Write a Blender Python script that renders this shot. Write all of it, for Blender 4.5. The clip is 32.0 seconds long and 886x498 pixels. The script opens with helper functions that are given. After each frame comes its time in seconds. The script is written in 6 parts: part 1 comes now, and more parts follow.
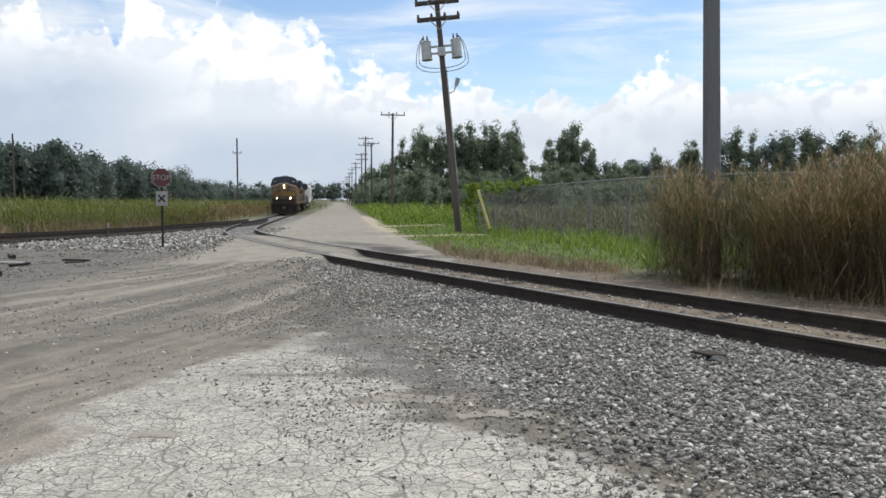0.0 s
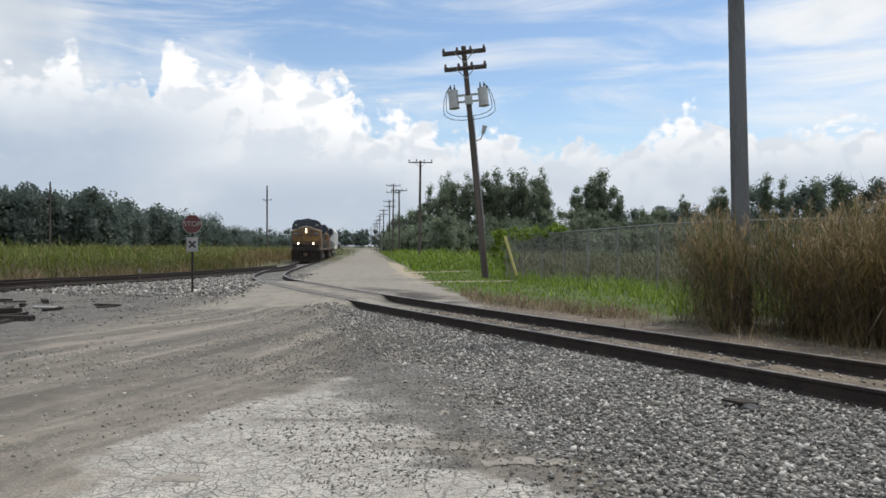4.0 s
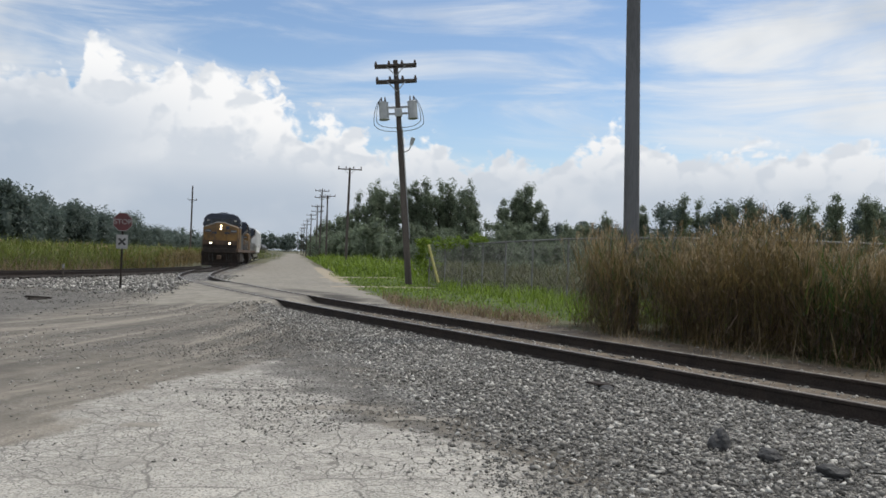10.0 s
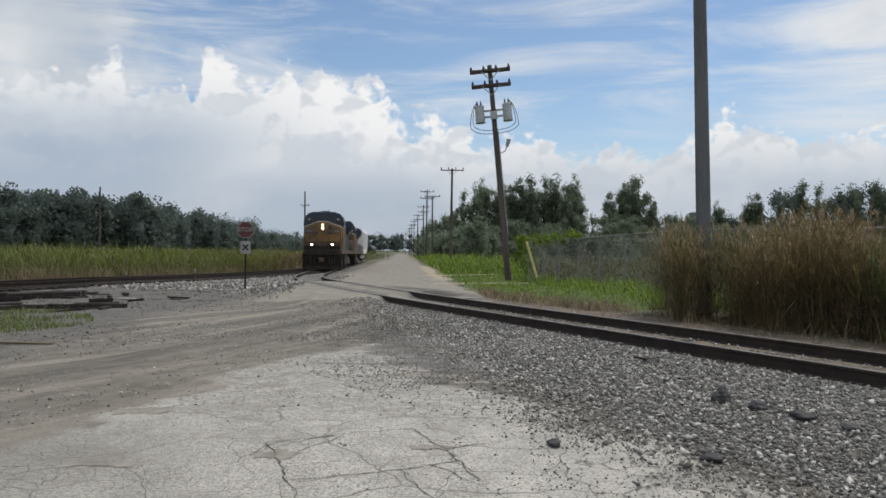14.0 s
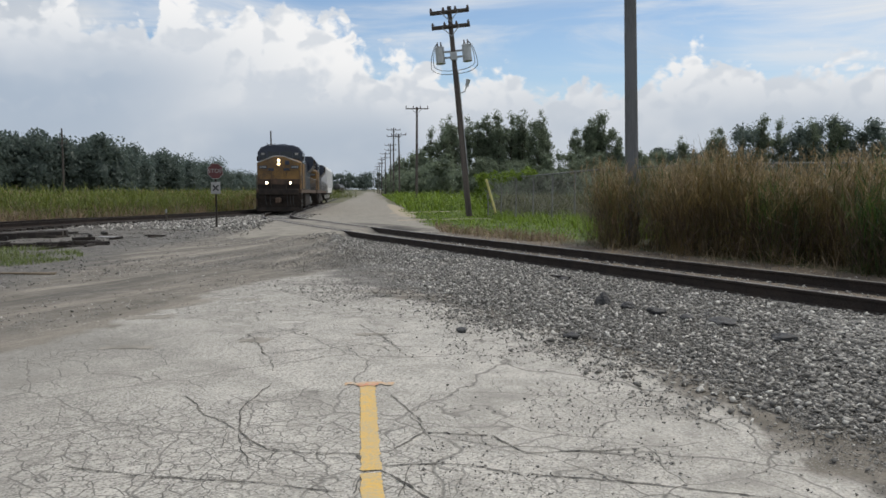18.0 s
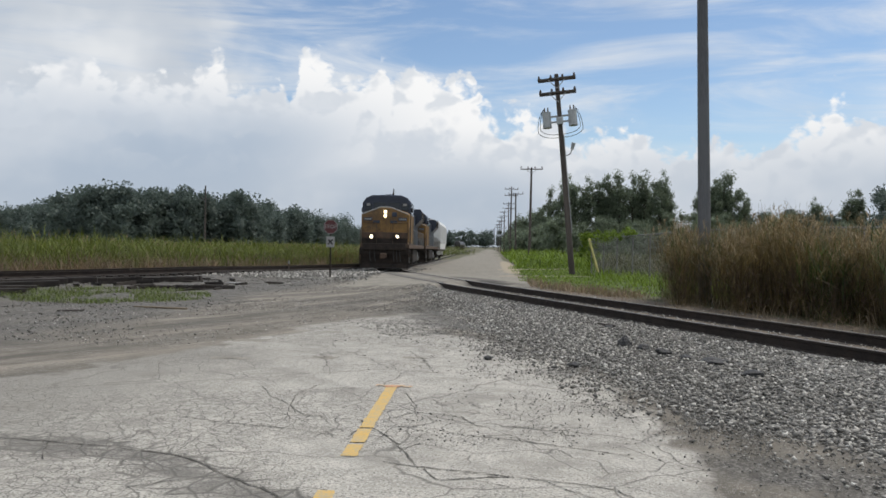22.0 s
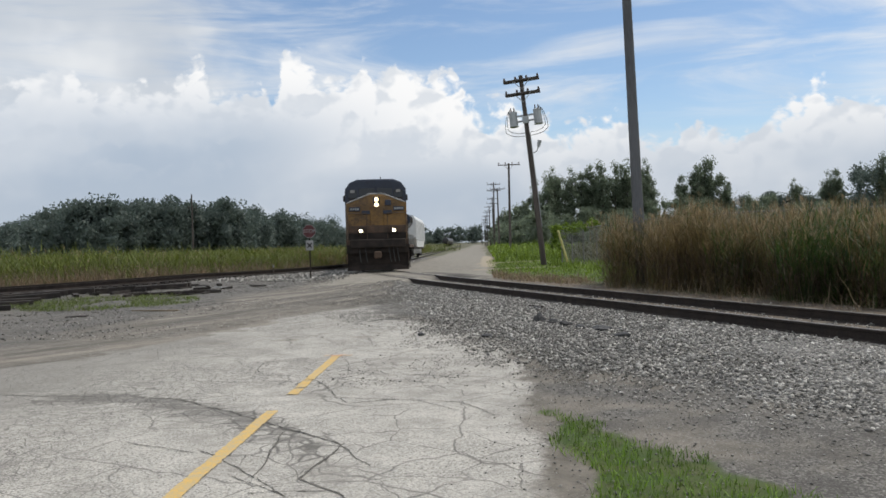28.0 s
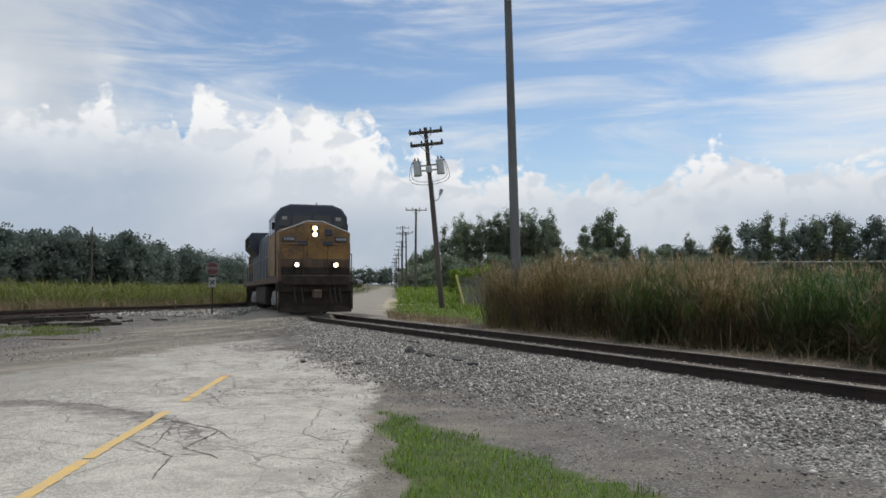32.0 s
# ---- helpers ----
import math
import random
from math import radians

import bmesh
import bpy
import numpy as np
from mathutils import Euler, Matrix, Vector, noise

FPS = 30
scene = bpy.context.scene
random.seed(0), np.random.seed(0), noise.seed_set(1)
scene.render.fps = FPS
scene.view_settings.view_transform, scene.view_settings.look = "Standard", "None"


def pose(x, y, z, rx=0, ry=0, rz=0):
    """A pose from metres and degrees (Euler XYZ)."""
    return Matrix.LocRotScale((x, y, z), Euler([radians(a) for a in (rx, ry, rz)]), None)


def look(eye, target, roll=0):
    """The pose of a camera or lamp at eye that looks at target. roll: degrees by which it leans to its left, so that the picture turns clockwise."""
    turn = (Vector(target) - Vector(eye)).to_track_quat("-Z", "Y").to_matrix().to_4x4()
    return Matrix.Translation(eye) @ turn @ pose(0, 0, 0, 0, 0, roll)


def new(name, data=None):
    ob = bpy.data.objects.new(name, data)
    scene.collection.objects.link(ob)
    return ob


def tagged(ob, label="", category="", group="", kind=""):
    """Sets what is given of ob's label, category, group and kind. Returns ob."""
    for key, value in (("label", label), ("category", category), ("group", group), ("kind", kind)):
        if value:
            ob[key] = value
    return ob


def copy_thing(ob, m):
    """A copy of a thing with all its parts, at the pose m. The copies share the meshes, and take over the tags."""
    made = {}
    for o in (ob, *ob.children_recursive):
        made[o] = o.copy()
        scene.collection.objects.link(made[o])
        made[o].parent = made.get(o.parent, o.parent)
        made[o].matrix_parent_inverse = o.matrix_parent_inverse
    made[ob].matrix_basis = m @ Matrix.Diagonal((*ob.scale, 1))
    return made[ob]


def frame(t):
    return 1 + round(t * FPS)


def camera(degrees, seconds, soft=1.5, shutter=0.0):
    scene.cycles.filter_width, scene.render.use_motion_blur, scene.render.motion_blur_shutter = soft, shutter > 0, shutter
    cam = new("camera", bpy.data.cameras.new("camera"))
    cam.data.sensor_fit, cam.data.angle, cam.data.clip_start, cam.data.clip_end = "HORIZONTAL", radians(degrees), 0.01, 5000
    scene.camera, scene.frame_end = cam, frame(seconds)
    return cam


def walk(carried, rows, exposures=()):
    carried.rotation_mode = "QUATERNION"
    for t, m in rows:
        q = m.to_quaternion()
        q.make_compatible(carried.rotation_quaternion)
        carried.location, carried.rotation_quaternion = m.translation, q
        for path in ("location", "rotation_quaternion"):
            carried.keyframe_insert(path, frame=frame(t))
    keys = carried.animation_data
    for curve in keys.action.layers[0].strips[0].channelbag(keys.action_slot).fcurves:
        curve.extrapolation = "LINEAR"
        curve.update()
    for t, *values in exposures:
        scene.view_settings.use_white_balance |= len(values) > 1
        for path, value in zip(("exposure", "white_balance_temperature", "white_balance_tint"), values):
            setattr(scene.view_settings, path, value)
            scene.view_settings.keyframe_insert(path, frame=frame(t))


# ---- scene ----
cam = camera(59.5, 32.0, soft=1.6)
PATH = [
    (0, (0.091, -0.335, 1.455), (0.095, 1.661, 1.328), 0.1),
    (0.5, (0.097, -0.36, 1.459), (0.104, 1.637, 1.351), 0.2),
    (1, (0.108, -0.386, 1.463), (0.075, 1.614, 1.416), -0.1),
    (1.5, (0.103, -0.393, 1.458), (0.069, 1.606, 1.399), -0.8),
    (2, (0.091, -0.363, 1.462), (0.065, 1.636, 1.414), -0.3),
    (2.5, (0.09, -0.394, 1.454), (0.042, 1.605, 1.476), 0.0),
    (3, (0.099, -0.407, 1.468), (0.029, 1.592, 1.453), 0.6),
    (3.5, (0.122, -0.352, 1.436), (0.06, 1.647, 1.431), 0.1),
    (5.5, (0.022, -0.326, 1.457), (-0.06, 1.672, 1.438), 0.5),
    (6, (0.095, -0.368, 1.461), (0.063, 1.632, 1.48), -0.3),
    (6.5, (0.088, -0.464, 1.464), (0.106, 1.536, 1.483), 1.3),
    (7, (0.116, -0.599, 1.468), (0.085, 1.401, 1.444), 0.8),
    (7.5, (0.142, -0.775, 1.479), (0.08, 1.222, 1.574), 0.3),
    (8, (0.095, -0.945, 1.432), (0.097, 1.054, 1.481), -1.0),
    (8.5, (0.078, -1.145, 1.452), (0.113, 0.854, 1.512), 0.9),
    (9, (0.218, -1.332, 1.408), (0.229, 0.668, 1.414), 1.7),
    (9.5, (0.259, -1.546, 1.437), (0.321, 0.451, 1.517), 1.2),
    (10, (0.247, -1.767, 1.397), (0.367, 0.229, 1.415), 2.1),
    (10.5, (0.252, -1.974, 1.429), (0.303, 0.025, 1.451), 1.3),
    (11, (0.408, -2.23, 1.389), (0.383, -0.23, 1.384), 1.9),
    (11.5, (0.462, -2.439, 1.408), (0.385, -0.441, 1.439), 0.4),
    (12, (0.446, -2.664, 1.391), (0.364, -0.666, 1.384), 0.7),
    (12.5, (0.483, -2.849, 1.439), (0.367, -0.853, 1.45), 1.0),
    (13, (0.591, -3.065, 1.403), (0.463, -1.069, 1.381), 1.5),
    (13.5, (0.655, -3.299, 1.407), (0.509, -1.305, 1.398), 0.8),
    (15.5, (0.831, -4.325, 1.433), (0.668, -2.332, 1.451), 0.3),
    (16, (0.881, -4.705, 1.409), (0.765, -2.711, 1.311), 0.4),
    (16.5, (0.953, -4.877, 1.434), (0.807, -2.883, 1.396), 0.4),
    (17, (1.09, -5.082, 1.431), (0.905, -3.093, 1.337), 1.3),
    (17.5, (1.127, -5.242, 1.41), (1.016, -3.246, 1.372), 1.5),
    (18, (1.191, -5.405, 1.417), (1.114, -3.412, 1.262), -0.2),
    (18.5, (1.362, -5.601, 1.397), (1.189, -3.61, 1.311), 2.8),
    (19, (1.524, -5.836, 1.429), (1.299, -3.849, 1.419), 0.4),
    (19.5, (1.679, -6.109, 1.406), (1.38, -4.132, 1.361), -0.2),
    (20, (1.844, -6.35, 1.371), (1.575, -4.368, 1.418), 0.8),
    (20.5, (2.006, -6.597, 1.418), (1.631, -4.633, 1.362), 0.7),
    (21, (2.078, -6.871, 1.378), (1.711, -4.905, 1.328), 0.5),
    (21.5, (2.185, -7.103, 1.431), (1.845, -5.133, 1.456), 0.0),
    (22, (2.357, -7.236, 1.383), (1.97, -5.274, 1.375), 0.9),
    (22.5, (2.5, -7.43, 1.423), (1.973, -5.501, 1.429), -0.6),
    (23, (2.551, -7.584, 1.39), (2.062, -5.648, 1.274), -0.9),
    (23.5, (2.699, -7.73, 1.413), (2.182, -5.799, 1.368), -1.2),
    (24, (2.924, -7.832, 1.398), (2.376, -5.909, 1.348), 0.8),
    (24.5, (2.998, -7.987, 1.399), (2.29, -6.117, 1.416), -1.6),
    (25, (3.1, -8.151, 1.41), (2.52, -6.24, 1.308), -0.8),
    (25.5, (3.238, -8.39, 1.366), (2.733, -6.455, 1.366), -0.0),
    (26, (3.34, -8.634, 1.41), (2.872, -6.689, 1.399), -0.4),
    (26.5, (3.285, -8.872, 1.394), (2.884, -6.912, 1.366), -2.0),
    (28.5, (3.793, -9.62, 1.414), (3.44, -7.651, 1.415), -1.5),
    (29, (3.985, -9.836, 1.382), (3.609, -7.872, 1.421), -0.4),
    (29.5, (4.136, -10.0, 1.417), (3.744, -8.04, 1.496), -1.6),
    (30, (4.201, -10.263, 1.361), (3.97, -8.277, 1.348), -1.6),
    (30.5, (4.32, -10.541, 1.375), (4.101, -8.555, 1.468), -1.7),
    (31, (4.412, -10.827, 1.383), (4.197, -8.841, 1.476), -1.4),
    (31.5, (4.391, -11.111, 1.383), (4.247, -9.117, 1.448), -1.8),
    (32, (4.477, -11.419, 1.385), (4.344, -9.425, 1.475), -0.1),
]
EXPOSURES = [(0, 0.2), (1, 0.16), (2, 0.05), (6, 0.02), (9, -0.07), (13, -0.2), (16, -0.23), (18, -0.19), (19, -0.14), (23, -0.14), (29, -0.1), (32, -0.15)]
walk(cam, [(t, look(e, g, r)) for t, e, g, r in PATH], EXPOSURES)

# ---- world, sun ----
SUN_AZ, SUN_EL = 52.0, 62.0        # degrees from +y towards +x, and above the horizon


def math_node(t, op, a, b=None, clamp=False):
    n = t.nodes.new("ShaderNodeMath")
    n.operation, n.use_clamp = op, clamp
    for i, v in enumerate((a, b)):
        if v is None:
            continue
        if isinstance(v, (int, float)):
            n.inputs[i].default_value = v
        else:
            t.links.new(v, n.inputs[i])
    return n.outputs[0]


def ramp(t, x, lo, hi, a=0.0, b=1.0):
    """x mapped smoothly from lo..hi to a..b."""
    n = t.nodes.new("ShaderNodeMapRange")
    n.interpolation_type = "SMOOTHSTEP"
    t.links.new(x, n.inputs[0])
    for i, v in enumerate((lo, hi, a, b)):
        n.inputs[i + 1].default_value = v
    return n.outputs[0]


def mixc(t, fac, a, b, blend="MIX"):
    n = t.nodes.new("ShaderNodeMix")
    n.data_type, n.blend_type = "RGBA", blend
    for sock, v in ((n.inputs[0], fac), (n.inputs[6], a), (n.inputs[7], b)):
        if isinstance(v, (int, float)):
            sock.default_value = v
        elif isinstance(v, tuple):
            sock.default_value = (*v, 1)
        else:
            t.links.new(v, sock)
    return n.outputs[2]


def noise_node(t, vec, scale, detail=4.0, rough=0.55, dist=0.0):
    n = t.nodes.new("ShaderNodeTexNoise")
    n.inputs["Scale"].default_value, n.inputs["Detail"].default_value = scale, detail
    n.inputs["Roughness"].default_value, n.inputs["Distortion"].default_value = rough, dist
    if vec is not None:
        t.links.new(vec, n.inputs["Vector"])
    return n.outputs["Fac"]


def make_world():
    w = bpy.data.worlds.new("sky")
    scene.world = w
    w.use_nodes = True
    t = w.node_tree
    t.nodes.clear()
    sky = t.nodes.new("ShaderNodeTexSky")
    sky.sky_type, sky.sun_disc = "NISHITA", False
    sky.sun_elevation, sky.sun_rotation = radians(SUN_EL), radians(SUN_AZ)
    sky.air_density, sky.dust_density, sky.ozone_density = 1.0, 0.25, 2.2
    co = t.nodes.new("ShaderNodeTexCoord").outputs["Generated"]
    sep = t.nodes.new("ShaderNodeSeparateXYZ")
    t.links.new(co, sep.inputs[0])
    X, Y, Z = sep.outputs
    deg = 57.2958
    az = math_node(t, "MULTIPLY", math_node(t, "ARCTAN2", X, Y), deg)
    el = math_node(t, "MULTIPLY", math_node(t, "ARCSINE", Z), deg)
    flat = t.nodes.new("ShaderNodeCombineXYZ")
    t.links.new(az, flat.inputs[0])
    t.links.new(math_node(t, "MULTIPLY", el, 1.25), flat.inputs[1])
    P = flat.outputs[0]
    def billow(vec):
        v = t.nodes.new("ShaderNodeTexVoronoi")
        v.feature = "SMOOTH_F1"
        v.inputs["Scale"].default_value, v.inputs["Detail"].default_value = 0.34, 2.2
        v.inputs["Roughness"].default_value, v.inputs["Smoothness"].default_value = 0.52, 0.35
        t.links.new(vec, v.inputs["Vector"])
        return math_node(t, "SUBTRACT", 1.0, v.outputs["Distance"])
    warp = t.nodes.new("ShaderNodeTexNoise")
    warp.inputs["Scale"].default_value, warp.inputs["Detail"].default_value = 0.4, 3.0
    t.links.new(P, warp.inputs["Vector"])
    wv = t.nodes.new("ShaderNodeVectorMath")
    wv.operation = "MULTIPLY_ADD"
    wv.inputs[1].default_value = (1.6, 1.6, 1.6)
    t.links.new(warp.outputs["Color"], wv.inputs[0])
    t.links.new(P, wv.inputs[2])
    Q = wv.outputs[0]
    puff = billow(Q)
    puff_big = noise_node(t, P, 0.07, 4.0, 0.55)
    # cumulus bank: its upper edge over the azimuth, broken up by billows
    edge_ramp = t.nodes.new("ShaderNodeValToRGB")
    t.links.new(math_node(t, "DIVIDE", math_node(t, "ADD", az, 60.0), 120.0), edge_ramp.inputs[0])
    stops = edge_ramp.color_ramp.elements
    edge_ramp.color_ramp.interpolation = "EASE"
    while len(stops) < len(CUMULUS):
        stops.new(0.5)
    for st, (a, top) in zip(stops, CUMULUS):
        st.position = (a + 60.0) / 120.0
        st.color = (top / 20.0, top / 20.0, top / 20.0, 1)
    edge = math_node(t, "MULTIPLY", edge_ramp.outputs[0], 20.0)
    fluff = t.nodes.new("ShaderNodeTexVoronoi")
    fluff.feature = "SMOOTH_F1"
    fluff.inputs["Scale"].default_value, fluff.inputs["Detail"].default_value = 1.1, 2.0
    fluff.inputs["Smoothness"].default_value = 0.3
    t.links.new(Q, fluff.inputs["Vector"])
    wob = math_node(t, "MINIMUM", math_node(t, "MULTIPLY", math_node(t, "SUBTRACT", puff, 0.5), 2.4), 0.8)
    wob = math_node(t, "ADD", wob, math_node(t, "MULTIPLY", math_node(t, "SUBTRACT", 0.5, fluff.outputs["Distance"]), 1.3))
    depth = math_node(t, "ADD", math_node(t, "SUBTRACT", edge, el), wob)
    bank = ramp(t, depth, -0.3, 0.8)
    # thin high cloud, drawn out sideways
    mp = t.nodes.new("ShaderNodeMapping")
    mp.inputs["Scale"].default_value = (0.05, 0.24, 1)
    mp.inputs["Rotation"].default_value = (0, 0, radians(12))
    t.links.new(P, mp.inputs[0])
    wisp = noise_node(t, mp.outputs[0], 1.0, 7.0, 0.6, 0.6)
    deck = math_node(t, "ADD", ramp(t, az, 14.0, 27.0, 0.0, 0.22), math_node(t, "MULTIPLY", ramp(t, math_node(t, "ADD", az, math_node(t, "MULTIPLY", puff_big, 16.0)), -13.0, -24.0), 0.3))
    high = math_node(t, "MULTIPLY", ramp(t, math_node(t, "ADD", wisp, deck), 0.42, 0.8), ramp(t, el, 4.0, 11.0))
    high = math_node(t, "MAXIMUM", high, math_node(t, "MULTIPLY", ramp(t, el, 18.0, 40.0), 0.2))
    haze = ramp(t, el, 11.0, -1.0)
    # cloud colours: sunlit heaps, grey bellies
    mp2 = t.nodes.new("ShaderNodeMapping")
    mp2.inputs["Location"].default_value = (-0.5, 0.9, 0)
    t.links.new(Q, mp2.inputs[0])
    relief = math_node(t, "SUBTRACT", puff, billow(mp2.outputs[0]))
    low = math_node(t, "MAXIMUM", ramp(t, el, 9.5, 3.0), math_node(t, "MULTIPLY", ramp(t, depth, 2.0, 6.0), 0.6))
    belly = math_node(t, "MULTIPLY", low, ramp(t, puff_big, 0.3, 0.6, 0.45, 0.95))
    west = math_node(t, "MULTIPLY", math_node(t, "MULTIPLY", ramp(t, az, -8.0, -28.0), ramp(t, el, 13.0, 7.0)), ramp(t, puff_big, 0.3, 0.6, 0.6, 1.0))
    belly = math_node(t, "MAXIMUM", belly, west)
    lit = mixc(t, belly, (1.0, 1.0, 1.0), (0.44, 0.53, 0.65))
    lit = mixc(t, math_node(t, "MULTIPLY", ramp(t, relief, -0.05, 0.32, 0.0, 0.6), ramp(t, depth, 7.0, 2.0, 0.15, 1.0)), lit, (0.6, 0.66, 0.74))
    sky_col = t.nodes.new("ShaderNodeBackground")
    t.links.new(sky.outputs[0], sky_col.inputs[0])
    sky_col.inputs[1].default_value = 0.13
    cl = t.nodes.new("ShaderNodeBackground")
    t.links.new(lit, cl.inputs[0])
    cl.inputs[1].default_value = 1.04
    hi = t.nodes.new("ShaderNodeBackground")
    t.links.new(mixc(t, ramp(t, math_node(t, "ADD", puff_big, ramp(t, az, -20.0, -32.0, 0.0, 0.2)), 0.45, 0.75), (0.95, 0.975, 1.0), (0.66, 0.72, 0.8)), hi.inputs[0])
    hi.inputs[1].default_value = 0.93
    hz = t.nodes.new("ShaderNodeBackground")
    hz.inputs[0].default_value, hz.inputs[1].default_value = (0.74, 0.81, 0.9, 1), 0.72
    cur = sky_col.outputs[0]
    for fac, sh in ((high, hi), (bank, cl), (math_node(t, "MULTIPLY", haze, 0.5), hz)):
        m = t.nodes.new("ShaderNodeMixShader")
        t.links.new(fac, m.inputs[0])
        t.links.new(cur, m.inputs[1])
        t.links.new(sh.outputs[0], m.inputs[2])
        cur = m.outputs[0]
    out = t.nodes.new("ShaderNodeOutputWorld")
    t.links.new(cur, out.inputs[0])


# azimuth and height of the bank's upper edge, degrees
CUMULUS = [(-60, 15), (-47, 14.2), (-42.5, 12.3), (-39.9, 11.4), (-37.2, 13.4), (-33, 11.9), (-30, 12.6), (-27.6, 14.4), (-26.3, 12.7), (-23.1, 13.1), (-22.4, 11.7), (-21.6, 15.3), (-18.4, 14.0),
           (-16.7, 13.2), (-15.8, 15.4), (-14.8, 13.6), (-12.8, 14.1), (-9.8, 13.4), (-7.8, 11.8), (-7.2, 10.6), (-5, 11.2), (-0.3, 9.2), (2.4, 10.4), (4.4, 9.1), (7.8, 9.2), (9.5, 7.8), (12.8, 9.0),
           (15.6, 11.2), (17.1, 10.2), (19.4, 10.2), (20.8, 9.2), (60, 11)]
make_world()
sun = new("sun", bpy.data.lights.new("sun", "SUN"))
sun.data.energy, sun.data.angle, sun.data.color = 2.3, radians(1.5), (1.0, 0.94, 0.85)
_a, _e = radians(SUN_AZ), radians(SUN_EL)
sun.matrix_world = look((40 * math.sin(_a), 40 * math.cos(_a), 40), (40 * math.sin(_a) - math.sin(_a) * math.cos(_e), 40 * math.cos(_a) - math.cos(_a) * math.cos(_e), 40 - math.sin(_e)))


# ---- materials ----
def mat(name, a, b=None, rough=0.8, metal=0.0, scale=6.0, fine=60.0, bump=0.3, dist=0.01, spread=0.0, stretch=None, mottled=0.5):
    """Two colours mottled at two scales, with fine relief. spread: brightness that varies from object or island to the next."""
    m = bpy.data.materials.new(name)
    m.use_nodes = True
    t = m.node_tree
    p = t.nodes["Principled BSDF"]
    co = t.nodes.new("ShaderNodeTexCoord").outputs["Object"]
    if stretch:
        mp = t.nodes.new("ShaderNodeMapping")
        mp.inputs["Scale"].default_value = stretch
        t.links.new(co, mp.inputs[0])
        co = mp.outputs[0]
    n1, n2 = noise_node(t, co, scale, 5.0), noise_node(t, co, fine, 3.0)
    f = ramp(t, math_node(t, "ADD", math_node(t, "MULTIPLY", n1, 1 - mottled * 0.5), math_node(t, "MULTIPLY", n2, mottled * 0.5)), 0.36, 0.64)
    col = mixc(t, f, a, b or tuple(c * 0.7 for c in a))
    if spread:
        g = t.nodes.new("ShaderNodeNewGeometry").outputs["Random Per Island"]
        o = t.nodes.new("ShaderNodeObjectInfo").outputs["Random"]
        r = math_node(t, "FRACT", math_node(t, "ADD", g, o))
        hs = t.nodes.new("ShaderNodeHueSaturation")
        t.links.new(ramp(t, r, 0, 1, 1 - spread, 1 + spread), hs.inputs["Value"])
        t.links.new(col, hs.inputs["Color"])
        col = hs.outputs[0]
    t.links.new(col, p.inputs["Base Color"])
    t.links.new(ramp(t, n2, 0.3, 0.7, max(rough - 0.1, 0.02), min(rough + 0.1, 1)), p.inputs["Roughness"])
    p.inputs["Metallic"].default_value = metal
    if bump:
        bn = t.nodes.new("ShaderNodeBump")
        bn.inputs["Strength"].default_value, bn.inputs["Distance"].default_value = bump, dist
        t.links.new(n2, bn.inputs["Height"])
        t.links.new(bn.outputs[0], p.inputs["Normal"])
    return m


def leaf_mat(name, a, b, spread=0.35, through_light=0.35):
    m = mat(name, a, b, 0.6, scale=1.5, fine=30, bump=0, spread=spread)
    t = m.node_tree
    p = t.nodes["Principled BSDF"]
    tr = t.nodes.new("ShaderNodeBsdfTranslucent")
    t.links.new(p.inputs["Base Color"].links[0].from_socket, tr.inputs[0])
    mx = t.nodes.new("ShaderNodeMixShader")
    mx.inputs[0].default_value = through_light
    t.links.new(p.outputs[0], mx.inputs[1])
    t.links.new(tr.outputs[0], mx.inputs[2])
    t.links.new(mx.outputs[0], t.nodes["Material Output"].inputs[0])
    return m


def stone_mat(name, bright):
    """Crushed stone: each piece its own grey, from nearly white to nearly black."""
    m = mat(name, (0.3, 0.29, 0.265), (0.22, 0.21, 0.19), 0.75, 0, 12, 80, 0.4)
    t = m.node_tree
    p = t.nodes["Principled BSDF"]
    r = t.nodes.new("ShaderNodeNewGeometry").outputs["Random Per Island"]
    cr = t.nodes.new("ShaderNodeValToRGB")
    t.links.new(r, cr.inputs[0])
    e = cr.color_ramp.elements
    e[0].position, e[0].color = 0.0, (0.06, 0.058, 0.055, 1)
    e[1].position, e[1].color = 1.0, (bright, bright * 0.97, bright * 0.91, 1)
    for pos, v in ((0.4, 0.12), (0.68, bright * 0.42), (0.86, bright * 0.75)):
        k = e.new(pos)
        k.color = (v, v * 0.955, v * 0.875, 1)
    old = p.inputs["Base Color"].links[0].from_socket
    t.links.new(mixc(t, 0.72, old, cr.outputs[0]), p.inputs["Base Color"])
    return m


def glow_mat(name, col, strength):
    m = bpy.data.materials.new(name)
    m.use_nodes = True
    p = m.node_tree.nodes["Principled BSDF"]
    p.inputs["Base Color"].default_value = (*col, 1)
    p.inputs["Emission Color"].default_value = (*col, 1)
    p.inputs["Emission Strength"].default_value = strength
    return m


